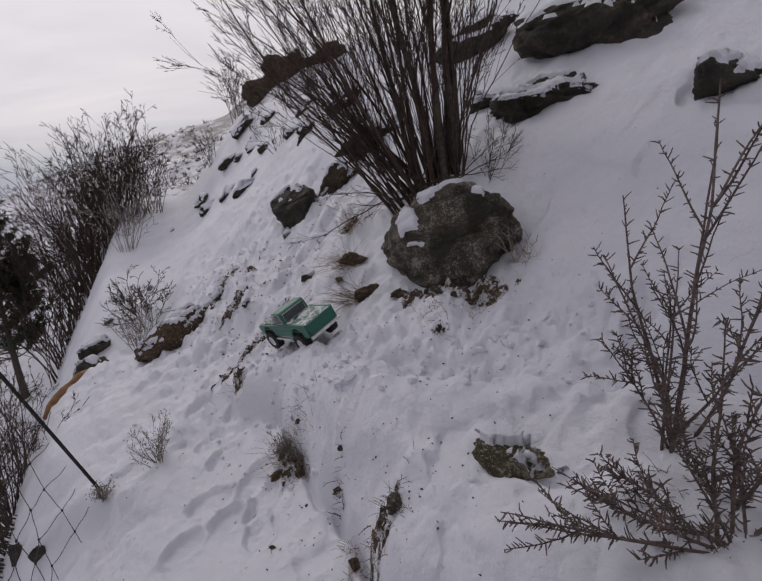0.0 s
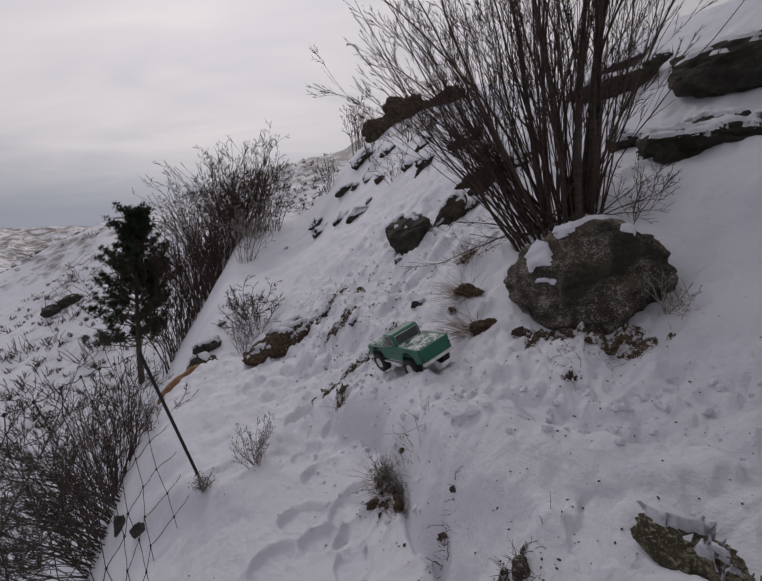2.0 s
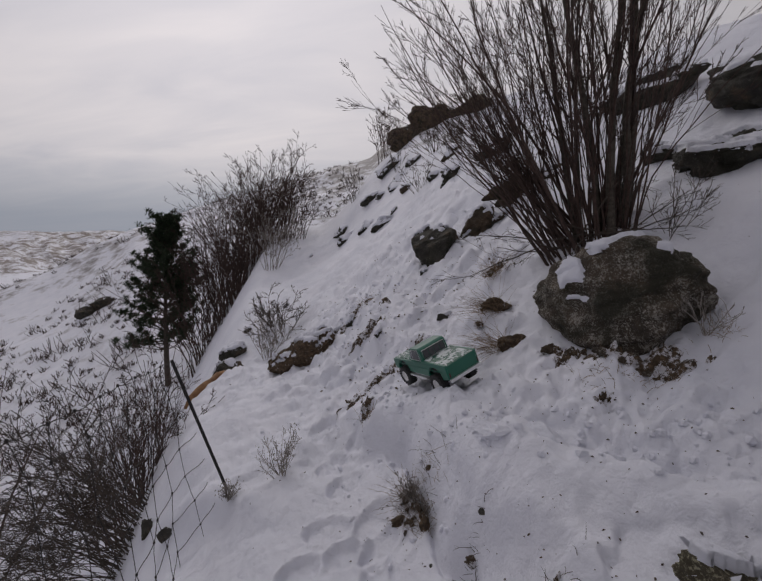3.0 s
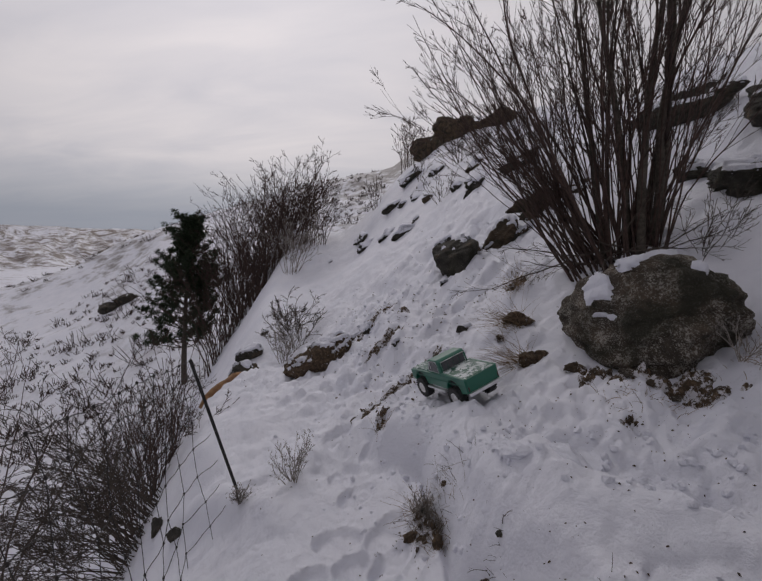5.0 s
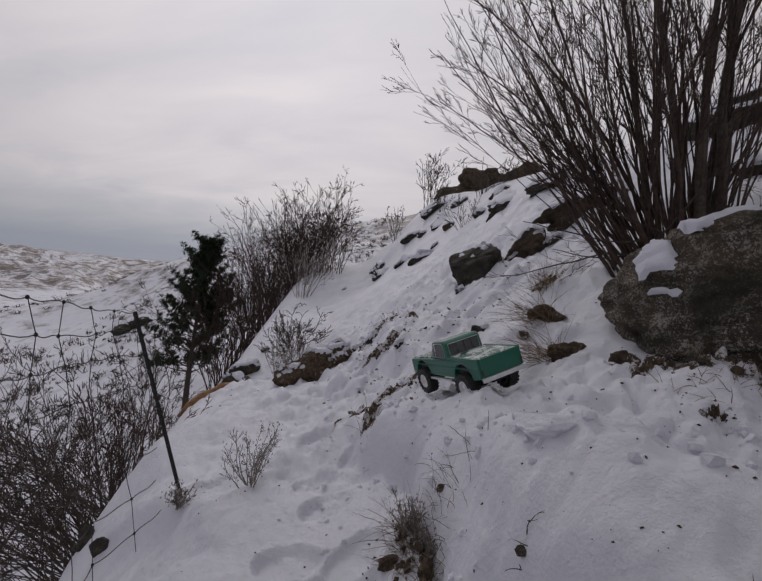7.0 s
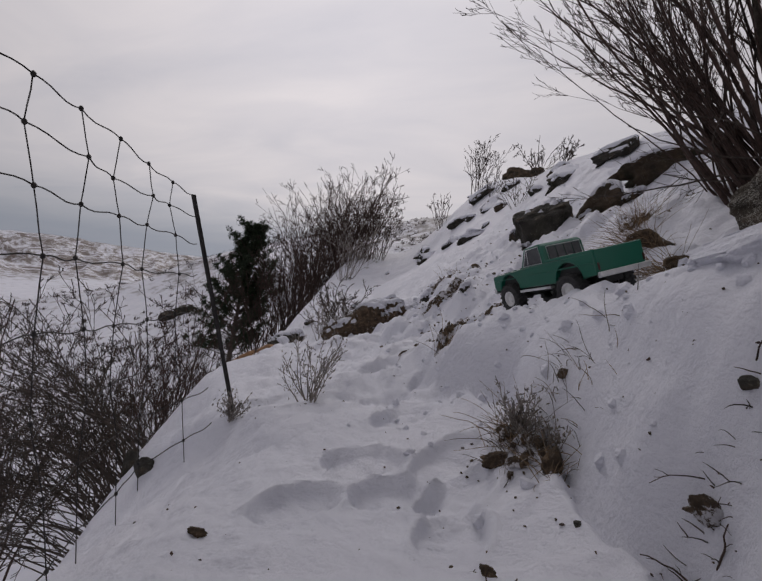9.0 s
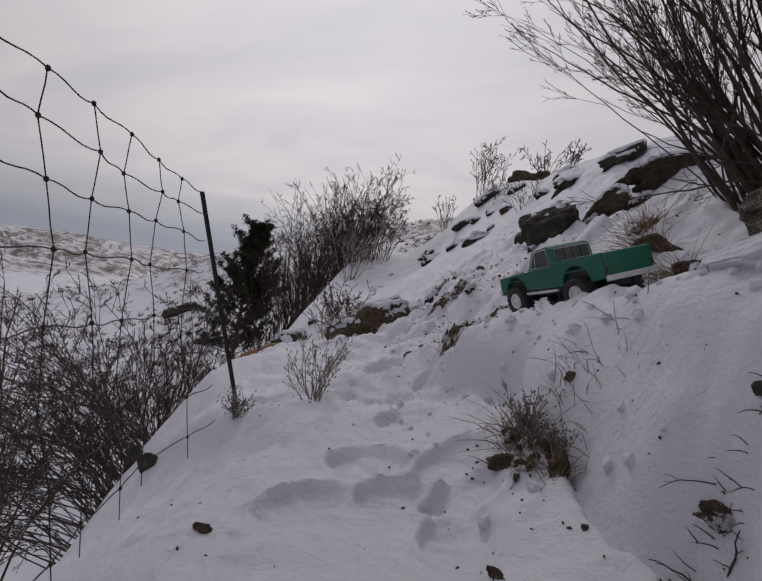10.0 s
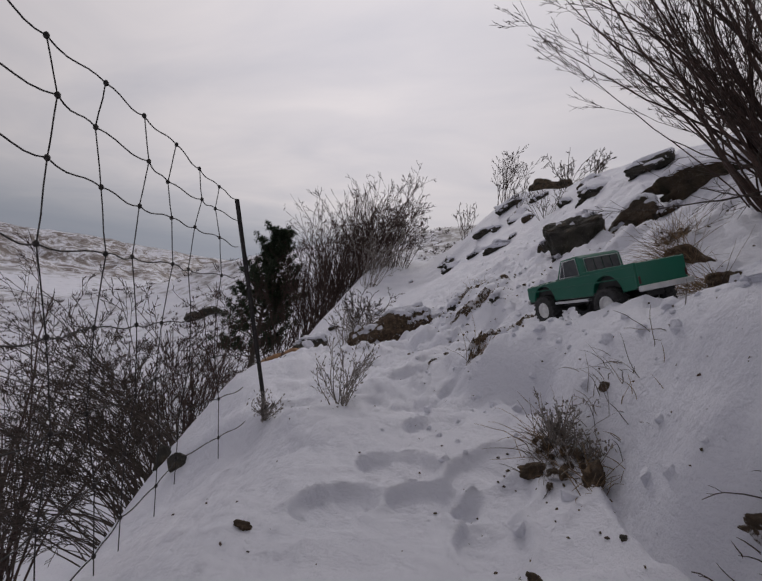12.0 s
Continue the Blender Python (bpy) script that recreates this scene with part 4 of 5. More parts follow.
# ---- fence ----
def wire_fence():
    rng = random.Random(4)
    fence = thing("wire_fence", pose(-1.61, 1.76, up_at(-1.61, 1.76)), "rusty woven wire fence on a leaning steel post", "fence")
    inv = fence.matrix_world.inverted()

    def bit(name, geo, mat, parent=fence, label="", smooth=True):
        ob = part(name, geo, mat, None, label, smooth)
        ob.parent = parent
        ob.matrix_parent_inverse = parent.matrix_world.inverted()
        return ob

    foot, head = Vector((-1.61, 1.76, up_at(-1.61, 1.76))), Vector((-1.728, 1.578, 0.988))
    post = Tubes()
    post.add([foot - (head - foot) * 0.12, foot, head], [0.0078, 0.0078, 0.0078], 4)
    bit("post", post.mesh(), POST, smooth=False)
    fins = Tubes()
    for k in range(9):
        p = foot.lerp(head, 0.1 + 0.1 * k)
        fins.add([p + Vector((0.008, -0.01, 0)), p + Vector((0.016, -0.02, 0.004))], [0.006, 0.004], 4)
    tagged(bit("post_stud", fins.mesh(), POST), kind="stuff")
    rows = (0.0, 0.096, 0.2, 0.334, 0.497, 0.67, 0.83, 1.0)

    def node(k, r):
        """Place of the knot at stay k (counted from the post) and row r."""
        top = Vector((-1.675, 1.452, 1.010)) + Vector((0.0586, -0.125, 0.0236)) * (k - 1) if k else head
        low = Vector((-1.625, 1.685, 0.17)).lerp(Vector((-1.62, 1.40, 0.125)), k / 2.0) if k < 3 else Vector((-1.55, 1.267, 0.105)) + Vector((0.076, -0.123, -0.012)) * (k - 3)
        p = top.lerp(low, rows[r])
        sway = 0.012 * math.sin(3.1 * k + 1.7 * r)
        return p + Vector((sway * 0.4, sway, 0.006 * math.sin(5 * k + 2 * r)))

    last = 10
    for r in range(len(rows)):
        pts = []
        for k in range(last):
            a, b = node(k, r), node(k + 1, r)
            for j in range(6):
                q = a.lerp(b, j / 6)
                q.z += 0.0045 * math.sin(2 * math.pi * (j / 6)) * (1 if k % 2 else -1) - 0.004 * math.sin(math.pi * j / 6)
                pts.append(q)
        pts.append(node(last, r))
        w = Tubes()
        w.add(pts, [0.0017] * len(pts), 5)
        bit("line_wire", w.mesh(), WIRE)
    for k in range(last + 1):
        if k == 0:
            continue
        pts = []
        for r in range(len(rows) - 1):
            a, b = node(k, r), node(k, r + 1)
            for j in range(3):
                q = a.lerp(b, j / 3)
                q.x += rng.gauss(0, 0.0012)
                pts.append(q)
        end = node(k, len(rows) - 1)
        drop = end - node(k, len(rows) - 2)
        pts += [end, end + drop * 0.55]
        w = Tubes()
        w.add(pts, [0.0014] * len(pts), 5)
        stay = bit("stay_wire", w.mesh(), WIRE)
        knots = Tubes()
        for r in range(len(rows)):
            p = node(k, r)
            knots.add([p + Vector((0, 0, -0.006)), p + Vector((0, 0, -0.003)), p + Vector((0, 0, 0.003)), p + Vector((0, 0, 0.006))], [0.002, 0.0048, 0.0048, 0.002], 6)
        tagged(bit("knot", knots.mesh(), WIRE, stay), kind="stuff")


wire_fence()


# ---- low plants ----
def sage(x, y, height, width, seed, label, mat=FROST_TWIG, stems=14, leaves=True, fine=0.0012, level=1, lean=(0, 0), name="sagebrush", category="shrub", up=0.9, each=4):
    rng = random.Random(seed)
    z = up_at(x, y)
    ob = thing(name, pose(x, y, z), label, category)
    tubes, foliage = Tubes(), Tubes()
    for _ in range(stems):
        a = rng.uniform(0, 2 * math.pi)
        s = rng.uniform(0.2, 1.0) * width / height
        d = Vector((math.cos(a) * s + lean[0], math.sin(a) * s + lean[1], up))
        L = height * rng.uniform(0.6, 1.15)
        pts = wander(rng, (rng.gauss(0, 0.02) * height * 3, rng.gauss(0, 0.02) * height * 3, -0.05 * height), d, L, 7, 0.11, 0.05)
        r = max(height * 0.011, fine * 1.5)
        tubes.add(pts, [max(r * (1 - 0.8 * i / 7), fine) for i in range(8)], 4)
        sprout(rng, tubes, pts, r, level, 0.6, 0.42, each, 0.12, 0.05, 3, fine)
        if leaves:
            for i in range(2, 8):
                for _ in range(3):
                    foliage.leaf(pts[i] + Vector((rng.gauss(0, 0.012), rng.gauss(0, 0.012), rng.gauss(0, 0.012))), (rng.gauss(0, 1), rng.gauss(0, 1), 1), 0.014, 0.003)
    tagged(part("branch_spray", tubes.mesh(), mat, ob), kind="stuff")
    if leaves:
        tagged(part("leaf_spray", foliage.mesh(), mat, ob), kind="stuff")
    return ob


sage(-1.30, 1.82, 0.26, 0.16, 21, "small frosted sagebrush beside the fence post")
sage(0.62, 2.04, 0.17, 0.16, 23, "frosted twigs beside the boulder", stems=9, leaves=False, lean=(-0.4, -0.2))
sage(-0.545, 1.585, 0.12, 0.10, 24, "frosted leafy stalks in the tuft on the bank", stems=16, lean=(-0.25, 0.1))
sage(-0.47, 1.52, 0.09, 0.10, 25, "frosted leafy stalks on the edge of the bank", stems=14, lean=(0.1, 0.0))
sage(-1.55, 1.69, 0.10, 0.10, 22, "low snow-dusted sagebrush at the foot of the fence post")


# ---- trees and shrubs down the slope ----
def pine(x, y, top, seed):
    rng = random.Random(seed)
    z = up_at(x, y)
    h = top - z
    tree = thing("pine_tree", pose(x, y, z), "young dark green pine standing below the slope", "tree")
    trunk = Tubes()
    pts = wander(rng, (0, 0, -0.1), (0.02, 0, 1), h + 0.1, 10, 0.02, 0.02)
    trunk.add(pts, [0.09 * (1 - 0.92 * i / 10) + 0.006 for i in range(11)], 8)
    needles = Tubes()
    for k in range(150):
        f = 0.24 + 0.76 * rng.random() ** 0.9
        i = min(int(f * 10), 9)
        p = pts[i].lerp(pts[i + 1], f * 10 - i)
        a = rng.uniform(0, 2 * math.pi)
        reach = h * 0.34 * (1.06 - f) ** 0.62 * rng.uniform(0.45, 1.2) * (1.0 + 0.25 * math.sin(3 * a + 9 * f)) + 0.08
        q = wander(rng, p, (math.cos(a), math.sin(a), 0.1 + 0.6 * f), reach, 5, 0.12, 0.10)
        trunk.add(q, [0.02 * (1 - 0.16 * j) for j in range(6)], 4)
        for _ in range(int(9 * (0.6 + reach))):
            j = rng.uniform(0.35, 1.0) * 5
            c = q[min(int(j), 4)].lerp(q[min(int(j) + 1, 5)], j % 1.0) + Vector((rng.gauss(0, 0.05), rng.gauss(0, 0.05), rng.gauss(0.02, 0.04)))
            for _ in range(22):
                d = Vector((rng.gauss(0, 1), rng.gauss(0, 1), rng.gauss(0.55, 0.8)))
                needles.leaf(c, d, rng.uniform(0.10, 0.17), 0.014)
    part("trunk", trunk.mesh(), BARK, tree)
    part("crown", needles.mesh(), NEEDLE, tree)


pine(-10.55, 10.75, 1.42, 31)


def bare_bush(x, y, height, width, seed, label, mat, stems, fine, group="", level=2, each=4, lean=(0.0, 0.0), bend=0.07, base=0.25, lift=0.03):
    """A leafless shrub: each main stem is a part, with its spray of twigs."""
    rng = random.Random(seed)
    z = up_at(x, y)
    bush = thing("bare_shrub", pose(x, y, z), label, "shrub", group)
    for _ in range(stems):
        a = rng.uniform(0, 2 * math.pi)
        s = rng.uniform(0.05, 1.0) * width / height
        d = Vector((math.cos(a) * s + lean[0], math.sin(a) * s + lean[1], 1.0))
        o = Vector((math.cos(a) * rng.uniform(0, base) * width, math.sin(a) * rng.uniform(0, base) * width, 0))
        o.z = up_at(x + o.x, y + o.y) - z - 0.03 * height
        L = height * rng.uniform(0.55, 1.1)
        pts = wander(rng, o, d, L, 9, bend, lift)
        r = max(height * 0.0045 * rng.uniform(0.6, 1.4), fine * 1.2)
        stem = Tubes()
        stem.add(pts, [max(r * (1 - 0.8 * i / 9), fine) for i in range(10)], 4)
        ob = part("stem", stem.mesh(), mat, bush)
        spray = Tubes()
        sprout(rng, spray, pts, r, level, 0.7, 0.42, each, bend * 1.5, 0.03, 3, fine)
        tagged(part("twig_spray", spray.mesh(), mat, ob), kind="stuff")
    return bush


rng = random.Random(8)
for k, (x, y, h) in enumerate(((-8.9, 10.6, 3.4), (-8.4, 10.4, 3.5), (-8.2, 11.4, 3.3), (-7.7, 10.6, 3.3), (-7.4, 11.2, 3.1), (-7.1, 10.2, 3.0), (-6.7, 10.8, 2.5), (-6.3, 10.4, 2.3), (-5.8, 10.6, 1.8))):
    bare_bush(x, y, h, 0.42 * h, 40 + k, "tall leafless red-brown shrub on the lower slope", TWIG, 30, 0.0048, "thicket of bare shrubs", each=4, bend=0.12, lean=(0.04, 0.0), base=0.5)
for k in range(3):
    x, y = -4.3 + 0.3 * k + rng.gauss(0, 0.15), 11.2 + 0.5 * k
    bare_bush(x, y, rng.uniform(0.9, 1.4), 0.6, 140 + k, "leafless brown shrub on the crest", TWIG, 9, 0.005, "shrubs on the crest")
bare_bush(-2.9, 2.25, 1.25, 0.95, 60, "wide leafless grey-brown shrub arching out below the fence", GREY_TWIG, 74, 0.0026, lean=(-1.1, -0.5), bend=0.10, each=4, lift=-0.05, base=0.3)
bare_bush(-3.55, 2.85, 1.4, 0.75, 61, "leafless red-brown shrub below the fence", TWIG, 50, 0.0028, lean=(-0.05, 0.0), bend=0.12, each=4, base=0.5)
bare_bush(-4.4, 3.75, 1.55, 0.8, 62, "leafless red-brown shrub in the gully", TWIG, 36, 0.003, lean=(0.0, 0.05), bend=0.12, base=0.6)
bare_bush(-7.9, 3.5, 5.0, 1.1, 164, "tall leafless red-brown shrub standing in the gully", TWIG, 34, 0.005, lean=(-0.1, 0.0), bend=0.10)
bare_bush(-1.75, 9.1, 0.7, 0.5, 165, "small dark leafless shrub on the crest", GREY_TWIG, 12, 0.005, level=1, each=5, bend=0.16)
bare_bush(-1.25, 8.7, 0.45, 0.4, 166, "small dark leafless shrub on the crest", GREY_TWIG, 12, 0.005, level=1, each=5, bend=0.16)
bare_bush(-3.55, 5.6, 0.75, 0.6, 65, "crooked leafless shrub on the edge of the slope", GREY_TWIG, 18, 0.004, level=1, each=5, bend=0.2)
bare_bush(-3.15, 4.75, 0.5, 0.35, 66, "small frosted shrub on the edge of the slope", FROST_TWIG, 18, 0.003, level=1, each=5)
bare_bush(-3.25, 5.2, 0.6, 0.45, 167, "crooked leafless shrub on the edge of the slope", GREY_TWIG, 14, 0.0035, level=1, each=5, bend=0.2)
bare_bush(0.66, 2.78, 0.42, 0.3, 168, "small bare shrub growing behind the boulder", GREY_TWIG, 9, 0.0016, level=1, each=5, bend=0.14)
bare_bush(-2.75, 2.0, 0.9, 0.8, 169, "low arching grey-brown shrub below the fence", GREY_TWIG, 44, 0.0024, lean=(-1.1, -0.5), bend=0.12, lift=-0.05)
bare_bush(-5.2, 8.4, 1.3, 0.7, 67, "frosted grey shrub in front of the thicket", FROST_TWIG, 20, 0.004, level=2, each=4)
bare_bush(-2.75, 9.9, 0.6, 0.5, 68, "small leafless shrub on the upper slope", GREY_TWIG, 10, 0.003, level=1, each=5)
bare_bush(-1.75, 7.6, 0.55, 0.5, 69, "small leafless shrub on the upper slope", GREY_TWIG, 10, 0.003, level=1, each=5)


# ---- thorny shrub near the start of the walk ----
def thorn_shrub(x, y, seed, stems, label):
    rng = random.Random(seed)
    z = up_at(x, y)
    bush = thing("thorn_shrub", pose(x, y, z), label, "shrub")
    for d, length, r in stems:
        o = (rng.gauss(0, 0.012), rng.gauss(0, 0.012), -0.02)
        pts = wander(rng, o, d, length, 14, 0.055, 0.01)
        stem = Tubes()
        stem.add(pts, [r * (1 - 0.72 * i / 14) for i in range(15)], 6)
        ob = part("stem", stem.mesh(), THORN_BARK, bush)
        spurs = Tubes()
        lines = [(pts, r)]
        for _ in range(4):
            i = rng.randint(3, 10)
            side = Vector((rng.gauss(0, 1), rng.gauss(0, 0.5), rng.gauss(0.3, 0.6)))
            q = wander(rng, pts[i], (pts[i + 1] - pts[i]).normalized() + side.normalized() * 0.7, length * rng.uniform(0.2, 0.42), 8, 0.07, 0.02)
            spurs.add(q, [r * 0.5 * (1 - 0.6 * j / 8) for j in range(9)], 5)
            lines.append((q, r * 0.5))
        for q, rr in lines:
            for j in range(1, len(q)):
                for _ in range(3):
                    p = q[j - 1].lerp(q[j], rng.random())
                    along_ = (q[j] - q[j - 1]).normalized()
                    side = Vector((rng.gauss(0, 1), rng.gauss(0, 1), rng.gauss(0, 1)))
                    side = (side - along_ * side.dot(along_)).normalized()
                    s = wander(rng, p, along_ * 0.6 + side, rng.uniform(0.008, 0.026), 2, 0.2)
                    spurs.add(s, [0.0016, 0.0015, 0.0009], 4)
        tagged(part("spur_spray", spurs.mesh(), THORN_BARK, ob), kind="stuff")
    return bush


THORN_BARK = plain_material("thorn_bark", (0.05, 0.035, 0.033), (0.15, 0.115, 0.11), 60.0, 0.85, islands=True)
thorn_shrub(0.62, 0.76, 5, [((0.05, 0.10, 1), 0.80, 0.0055), ((-0.25, 0.1, 1), 0.62, 0.005), ((-0.12, 0.02, 1), 0.55, 0.004), ((0.25, 0.15, 1), 0.8, 0.005), ((0.4, 0.0, 0.8), 0.6, 0.0045), ((-0.42, -0.1, 0.8), 0.36, 0.0035), ((0.1, 0.2, 0.9), 0.5, 0.004), ((-0.1, 0.3, 0.8), 0.42, 0.0035), ((0.3, -0.2, 0.9), 0.45, 0.004)], "thorny leafless shrub standing in the snow of the berm")
thorn_shrub(0.56, 0.50, 6, [((-0.9, 0.22, 0.03), 0.42, 0.0038), ((-0.9, 0.12, 0.0), 0.38, 0.0035), ((-0.6, 0.1, 0.25), 0.3, 0.0035), ((0.1, 0.1, 0.8), 0.35, 0.004), ((0.5, 0.1, 0.5), 0.4, 0.004), ((-0.2, 0.3, 0.6), 0.28, 0.0035), ((-0.75, 0.35, 0.12), 0.3, 0.003), ((-0.5, 0.5, 0.2), 0.26, 0.003), ((0.2, 0.4, 0.5), 0.3, 0.0035), ((0.0, 0.2, 0.9), 0.42, 0.004), ((0.3, 0.3, 0.25), 0.34, 0.0035), ((-0.3, -0.1, 0.3), 0.24, 0.003), ((0.15, 0.6, 0.3), 0.3, 0.003)], "low thorny shrub spreading over the snow")


# ---- grass tufts ----
def tuft(x, y, blades, length, spread, seed, label, lean=(0.0, 0.0), mat=STRAW):
    rng = random.Random(seed)
    z = up_at(x, y)
    ob = thing("grass_tuft", pose(x, y, z), label, "grass")
    t = Tubes()
    for _ in range(blades):
        ox, oy = rng.gauss(0, spread * 0.35), rng.gauss(0, spread * 0.35)
        d = Vector((rng.gauss(0, 0.5) + lean[0], rng.gauss(0, 0.5) + lean[1], rng.uniform(0.25, 1.0)))
        pts = wander(rng, (ox, oy, up_at(x + ox, y + oy) - z - 0.01), d, length * rng.uniform(0.4, 1.1), 6, 0.1, -0.10)
        r = rng.uniform(0.0006, 0.0012)
        t.add(pts, [r, r, r, r * 0.9, r * 0.8, r * 0.6, r * 0.3], 3)
    tagged(part("blade_spray", t.mesh(), mat, ob), kind="stuff")
    return ob


def broken_twigs(x, y, count, length, seed, label, lean):
    """A few thick, kinked ends of twigs that stick out of the snow."""
    rng = random.Random(seed)
    z = up_at(x, y)
    ob = thing("broken_twigs", pose(x, y, z), label, "twigs")
    for _ in range(count):
        ox, oy = rng.gauss(0, 0.022), rng.gauss(0, 0.022)
        d = Vector((rng.gauss(0, 0.6) + lean[0], rng.gauss(0, 0.6) + lean[1], rng.uniform(0.1, 0.8)))
        pts = wander(rng, (ox, oy, up_at(x + ox, y + oy) - z - 0.006), d, length * rng.uniform(0.45, 1.1), 7, 0.22, -0.09)
        r = rng.uniform(0.0011, 0.0022)
        twig = Tubes()
        twig.add(pts, [r * (1 - 0.08 * i) for i in range(8)], 5)
        sprout(rng, twig, pts, r * 0.6, 0, 0.7, 0.35, 2, 0.2, -0.02, 3, 0.0007)
        part("twig", twig.mesh(), TWIG, ob)


broken_twigs(-0.258, 1.213, 10, 0.075, 221, "dark broken twigs over a mossy clod on the bank", (-0.2, -0.3))
broken_twigs(-0.51, 1.11, 4, 0.03, 222, "dark root ends in the snow of the path", (0.0, -0.1))
broken_twigs(-0.12, 0.97, 7, 0.06, 223, "dark broken roots hanging from the bank", (-0.3, -0.2))

LOW = "tuft of dry brown grass on the edge of the bank"
tuft(-0.57, 1.60, 50, 0.17, 0.09, 201, LOW, (-0.4, 0.1))
tuft(-0.53, 1.53, 70, 0.07, 0.10, 202, LOW, (-0.2, -0.2))
tuft(-0.46, 1.46, 60, 0.09, 0.08, 203, LOW)
tuft(-0.50, 1.56, 110, 0.10, 0.14, 215, "frosted stalks in the tuft on the bank", (-0.1, -0.2), FROST_TWIG)
tuft(-0.50, 1.55, 60, 0.09, 0.13, 217, "dark roots and stalks in the tuft on the bank", (-0.1, -0.2), GREY_TWIG)
tuft(0.5, 0.62, 120, 0.06, 0.16, 218, "dead grass and roots under the thorny shrub", (-0.2, -0.1), TWIG)
tuft(-0.06, 0.93, 80, 0.06, 0.10, 219, "dark roots hanging from the bank", (-0.3, -0.2), GREY_TWIG)
tuft(-0.258, 1.213, 40, 0.04, 0.05, 216, "frosted grass and twigs in a hollow of the bank", (-0.2, -0.2), GREY_TWIG)
tuft(-0.92, 2.12, 26, 0.2, 0.05, 204, "dry bent stalks on the corner of the bank", (0.5, -0.2))
tuft(-0.30, 3.31, 160, 0.22, 0.12, 205, "clump of tan dry grass above the path", (-0.1, -0.3))
tuft(-0.27, 2.78, 130, 0.26, 0.12, 206, "clump of long dry grass hanging over a clod", (-0.7, -0.3))
tuft(-0.22, 2.40, 110, 0.26, 0.10, 207, "long dry grass beside the boulder", (-0.8, -0.2))
tuft(-0.10, 0.90, 30, 0.06, 0.06, 208, "dry grass and roots in the snow of the bank", (-0.2, -0.2))
tuft(-0.20, 0.97, 50, 0.06, 0.04, 209, "dry grass at the foot of the bank", (-0.3, -0.3))
tuft(-1.5, 3.9, 40, 0.14, 0.15, 210, "dry grass in a bare patch of the slope", (-0.2, -0.2))
tuft(0.22, 1.93, 60, 0.07, 0.2, 211, "moss and grass litter under the boulder")
tuft(0.42, 1.93, 60, 0.07, 0.16, 212, "moss and grass litter under the boulder")
tuft(0.66, 2.02, 70, 0.09, 0.1, 213, "moss and frosted grass beside the boulder")
tuft(-0.22, 1.04, 40, 0.06, 0.04, 214, "dry grass and bent twigs in the snow of the bank", (-0.2, -0.1))


def scatter(rng, spots, count):
    """Places on the ground strewn about a few spots."""
    flat = []
    for _ in range(count):
        cx, cy, sx, sy = rng.choice(spots)
        flat.append((rng.gauss(cx, sx), rng.gauss(cy, sy)))
    xy = np.array(flat)
    return np.column_stack([xy, ground(xy[:, 0], xy[:, 1])]).tolist()


def litter(name, label, spots, count, size, mat, seed):
    """Crumbs of soil and bits of twig strewn over the snow about a few spots."""
    rng = random.Random(seed)
    t = Tubes()
    for x, y, z in scatter(rng, spots, count):
        s = size * rng.uniform(0.35, 1.0) ** 2
        d = Vector((rng.gauss(0, 1), rng.gauss(0, 1), rng.gauss(0, 0.25))).normalized() * s
        t.add([(x - d.x, y - d.y, z - d.z + s * 0.15), (x, y, z + s * 0.35), (x + d.x, y + d.y, z + d.z + s * 0.15)], [s * 0.25, s * 0.6, s * 0.2], 4)
    ob = part(name, t.mesh(), mat)
    tagged(ob, label, "litter", kind="stuff")


litter("soil_crumbs", "crumbs of dark soil strewn over the snowy slope", ((-0.9, 2.6, 0.16, 0.16), (-1.3, 3.3, 0.25, 0.25), (-1.6, 3.9, 0.25, 0.15), (-2.0, 5.6, 0.5, 0.5), (-1.0, 3.1, 0.3, 0.4), (-1.4, 4.4, 0.5, 0.4), (-0.6, 3.6, 0.3, 0.3), (-2.2, 5.0, 0.5, 0.7)), 700, 0.012, DIRT, 301)
litter("soil_specks", "specks of soil beside the bank and the track", ((0.2, 1.85, 0.25, 0.12), (-0.5, 1.4, 0.12, 0.2), (-0.1, 0.95, 0.1, 0.12), (0.3, 1.5, 0.4, 0.15), (0.3, 1.65, 0.5, 0.25), (-0.1, 1.85, 0.2, 0.15)), 420, 0.006, DIRT, 303)
litter("bark_bits", "bits of bark and dead leaf strewn over the snow", ((-0.6, 1.3, 0.5, 0.4), (0.5, 1.6, 0.5, 0.5), (-1.0, 2.2, 0.4, 0.5), (0.2, 0.9, 0.3, 0.2)), 220, 0.0055, TWIG, 302)


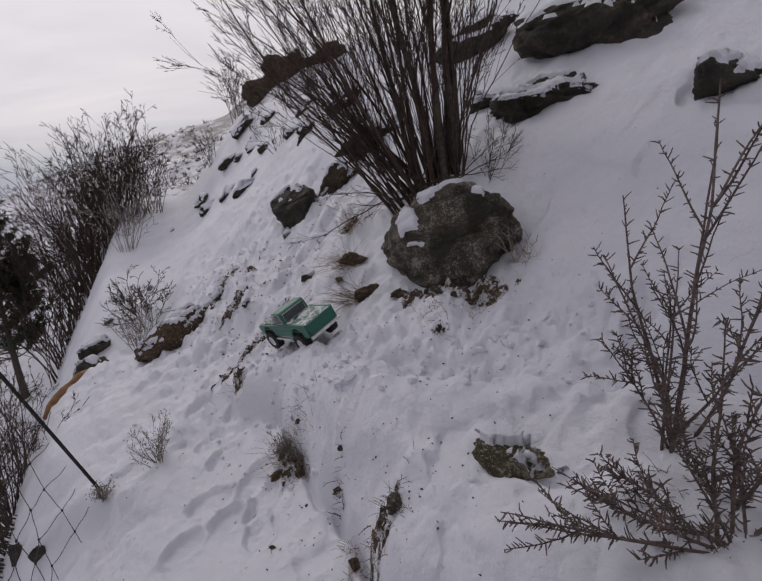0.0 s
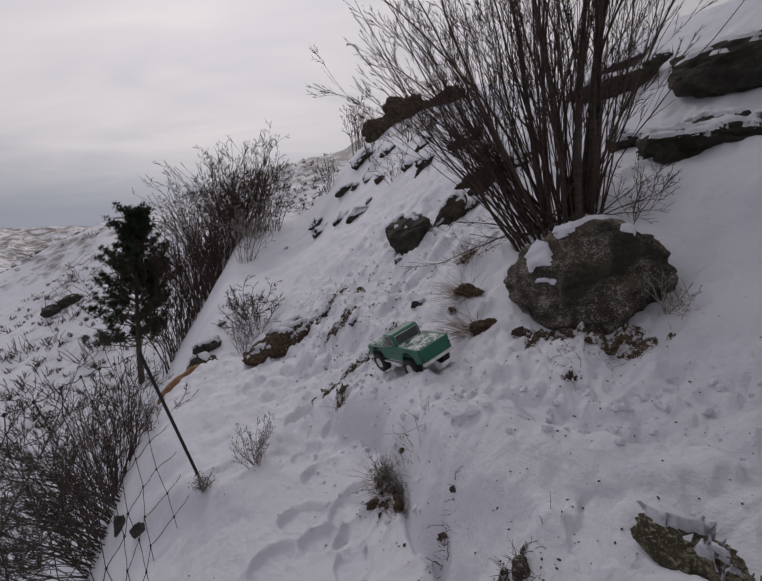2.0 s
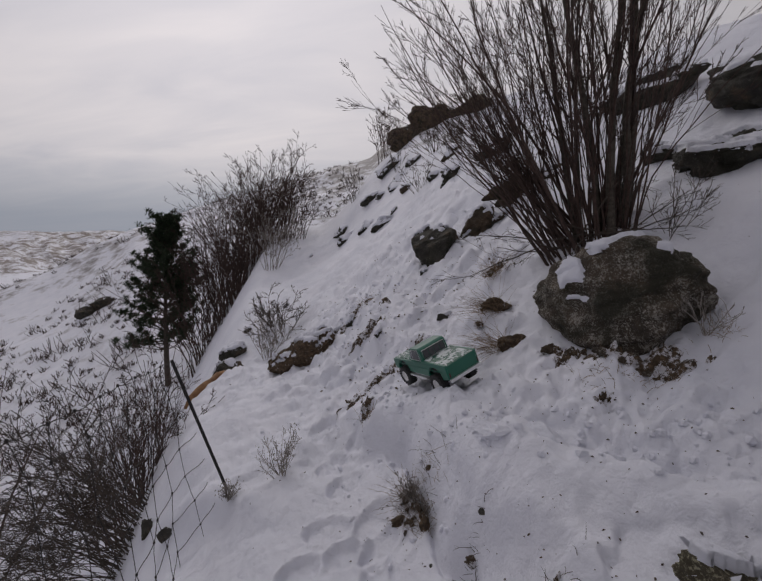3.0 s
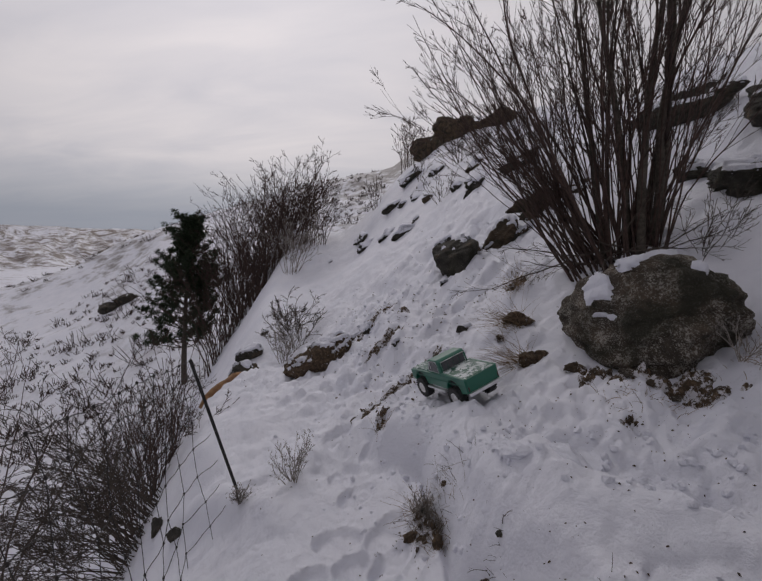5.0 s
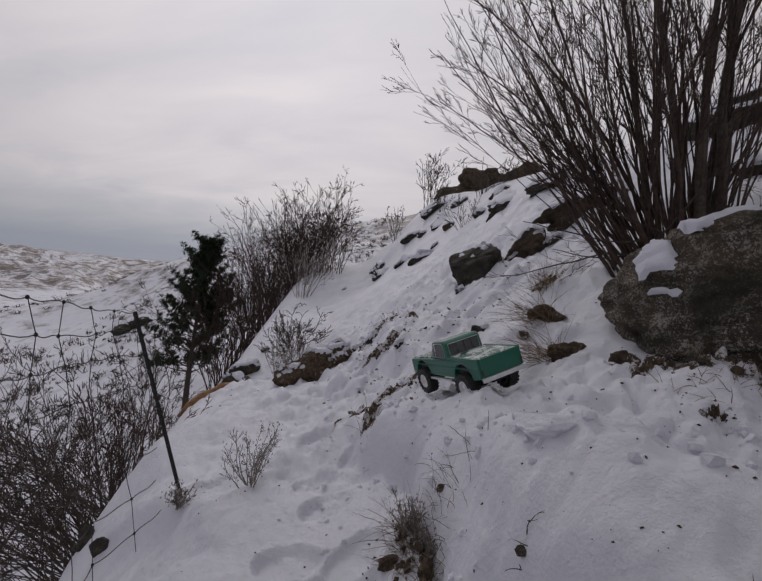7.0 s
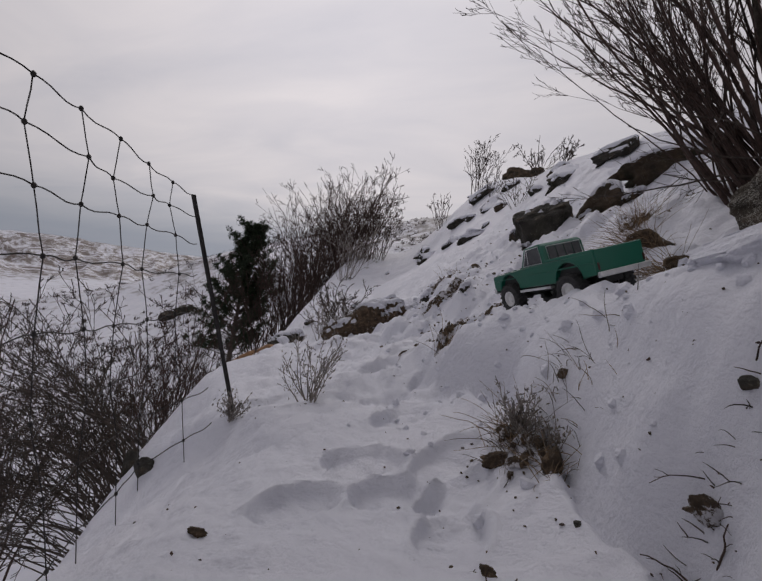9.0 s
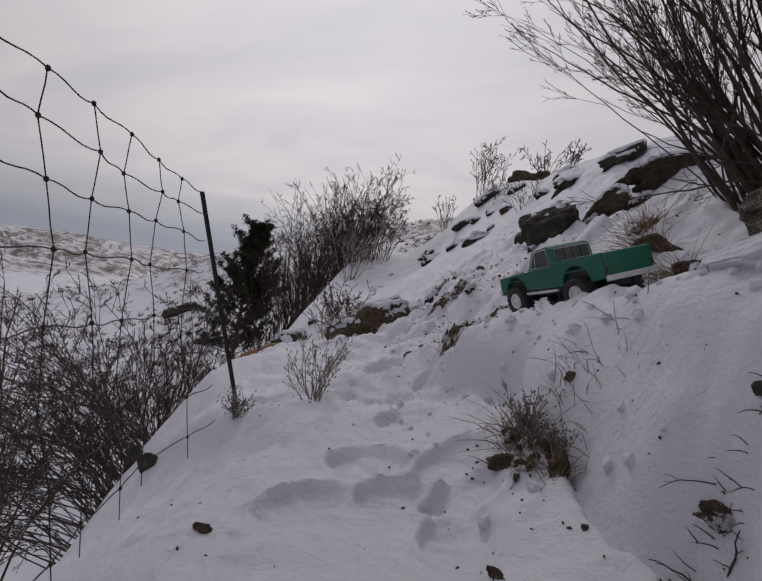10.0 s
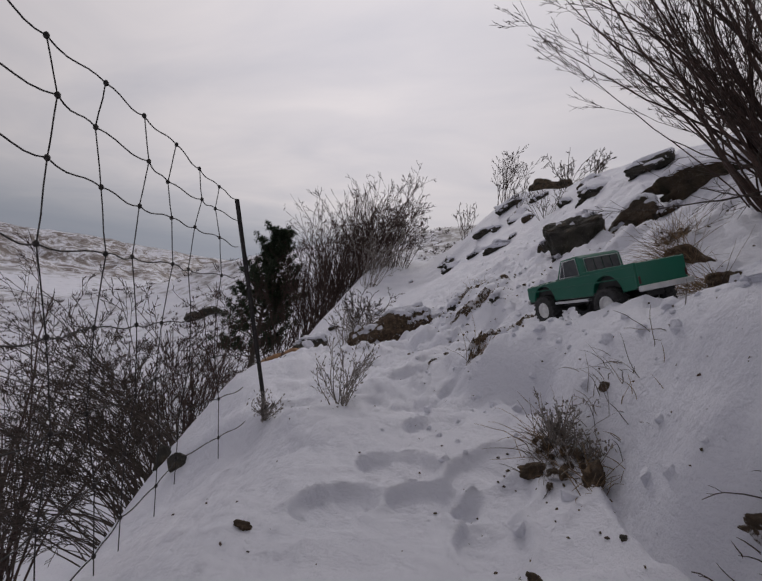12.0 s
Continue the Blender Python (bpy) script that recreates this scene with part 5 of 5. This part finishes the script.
def snow_rubble(spots, count, size, seed):
    """Crumbs of snow thrown up along the track and the path."""
    rng = random.Random(seed)
    gold = (1 + 5**0.5) / 2
    ball = [Vector(v).normalized() for v in ((-1, gold, 0), (1, gold, 0), (-1, -gold, 0), (1, -gold, 0), (0, -1, gold), (0, 1, gold), (0, -1, -gold), (0, 1, -gold), (gold, 0, -1), (gold, 0, 1), (-gold, 0, -1), (-gold, 0, 1))]
    tris = ((0, 11, 5), (0, 5, 1), (0, 1, 7), (0, 7, 10), (0, 10, 11), (1, 5, 9), (5, 11, 4), (11, 10, 2), (10, 7, 6), (7, 1, 8), (3, 9, 4), (3, 4, 2), (3, 2, 6), (3, 6, 8), (3, 8, 9), (4, 9, 5), (2, 4, 11), (6, 2, 10), (8, 6, 7), (9, 8, 1))
    verts, faces = [], []
    for x, y, z in scatter(rng, spots, count):
        s = size * rng.uniform(0.25, 1.0) ** 2.2
        o, b = Vector((x, y, z + s * 0.1)), len(verts)
        verts += [o + v * s * rng.uniform(0.65, 1.2) for v in ball]
        faces += [(i + b, j + b, k + b) for i, j, k in tris]
    tagged(part("snow_rubble", (verts, faces), SNOW), "crumbs of crusted snow scattered along the track", "snow", kind="stuff")


snow_rubble(((-0.25, 1.62, 0.22, 0.12), (0.1, 1.52, 0.25, 0.10), (0.5, 1.35, 0.25, 0.12), (-0.75, 2.1, 0.2, 0.25), (-1.05, 2.7, 0.25, 0.3), (-1.3, 3.3, 0.3, 0.35), (-1.6, 4.3, 0.5, 0.5), (-2.2, 5.5, 0.6, 0.8)), 900, 0.02, 305)


def fallen_log():
    t = Tubes()
    a, b = Vector((-3.40, 3.50, 0)), Vector((-3.30, 4.05, 0))
    pts = [a.lerp(b, k / 6) for k in range(7)]
    for p in pts:
        p.z = up_at(p.x, p.y) + 0.005
    t.add(pts, [0.03, 0.05, 0.055, 0.05, 0.05, 0.045, 0.03], 7)
    tagged(part("log", t.mesh(), ORANGE_WOOD, smooth=True), "split orange log lying on the edge of the slope", "log")


fallen_log()


def distant_scrub():
    """Far shrubs on the side slope and the valley floor."""
    rng = random.Random(77)
    t = Tubes()
    for _ in range(1500):
        az, d = radians(rng.uniform(-72, -14)), rng.uniform(15, 50)
        x, y = d * math.sin(az), d * math.cos(az)
        if rough(np.array([x]), np.array([y]), 6.0, 51)[0] < -0.25:
            continue
        z = up_at(x, y)
        h = rng.uniform(0.12, 0.42) * (1 if rng.random() < 0.9 else 2.6)
        for _ in range(12):
            a = rng.uniform(0, 6.28)
            s = rng.uniform(0.2, 1.3)
            p = wander(rng, (x + rng.gauss(0, 0.3 * h), y + rng.gauss(0, 0.3 * h), z - 0.05), (math.cos(a) * s, math.sin(a) * s, 1), h * rng.uniform(0.5, 1.0), 2, 0.2)
            t.add(p, [0.016, 0.013, 0.008], 3)
    tagged(part("distant_scrub", t.mesh(), TWIG), "scattered bare scrub on the far snowy slopes", "scrub", kind="stuff")


distant_scrub()
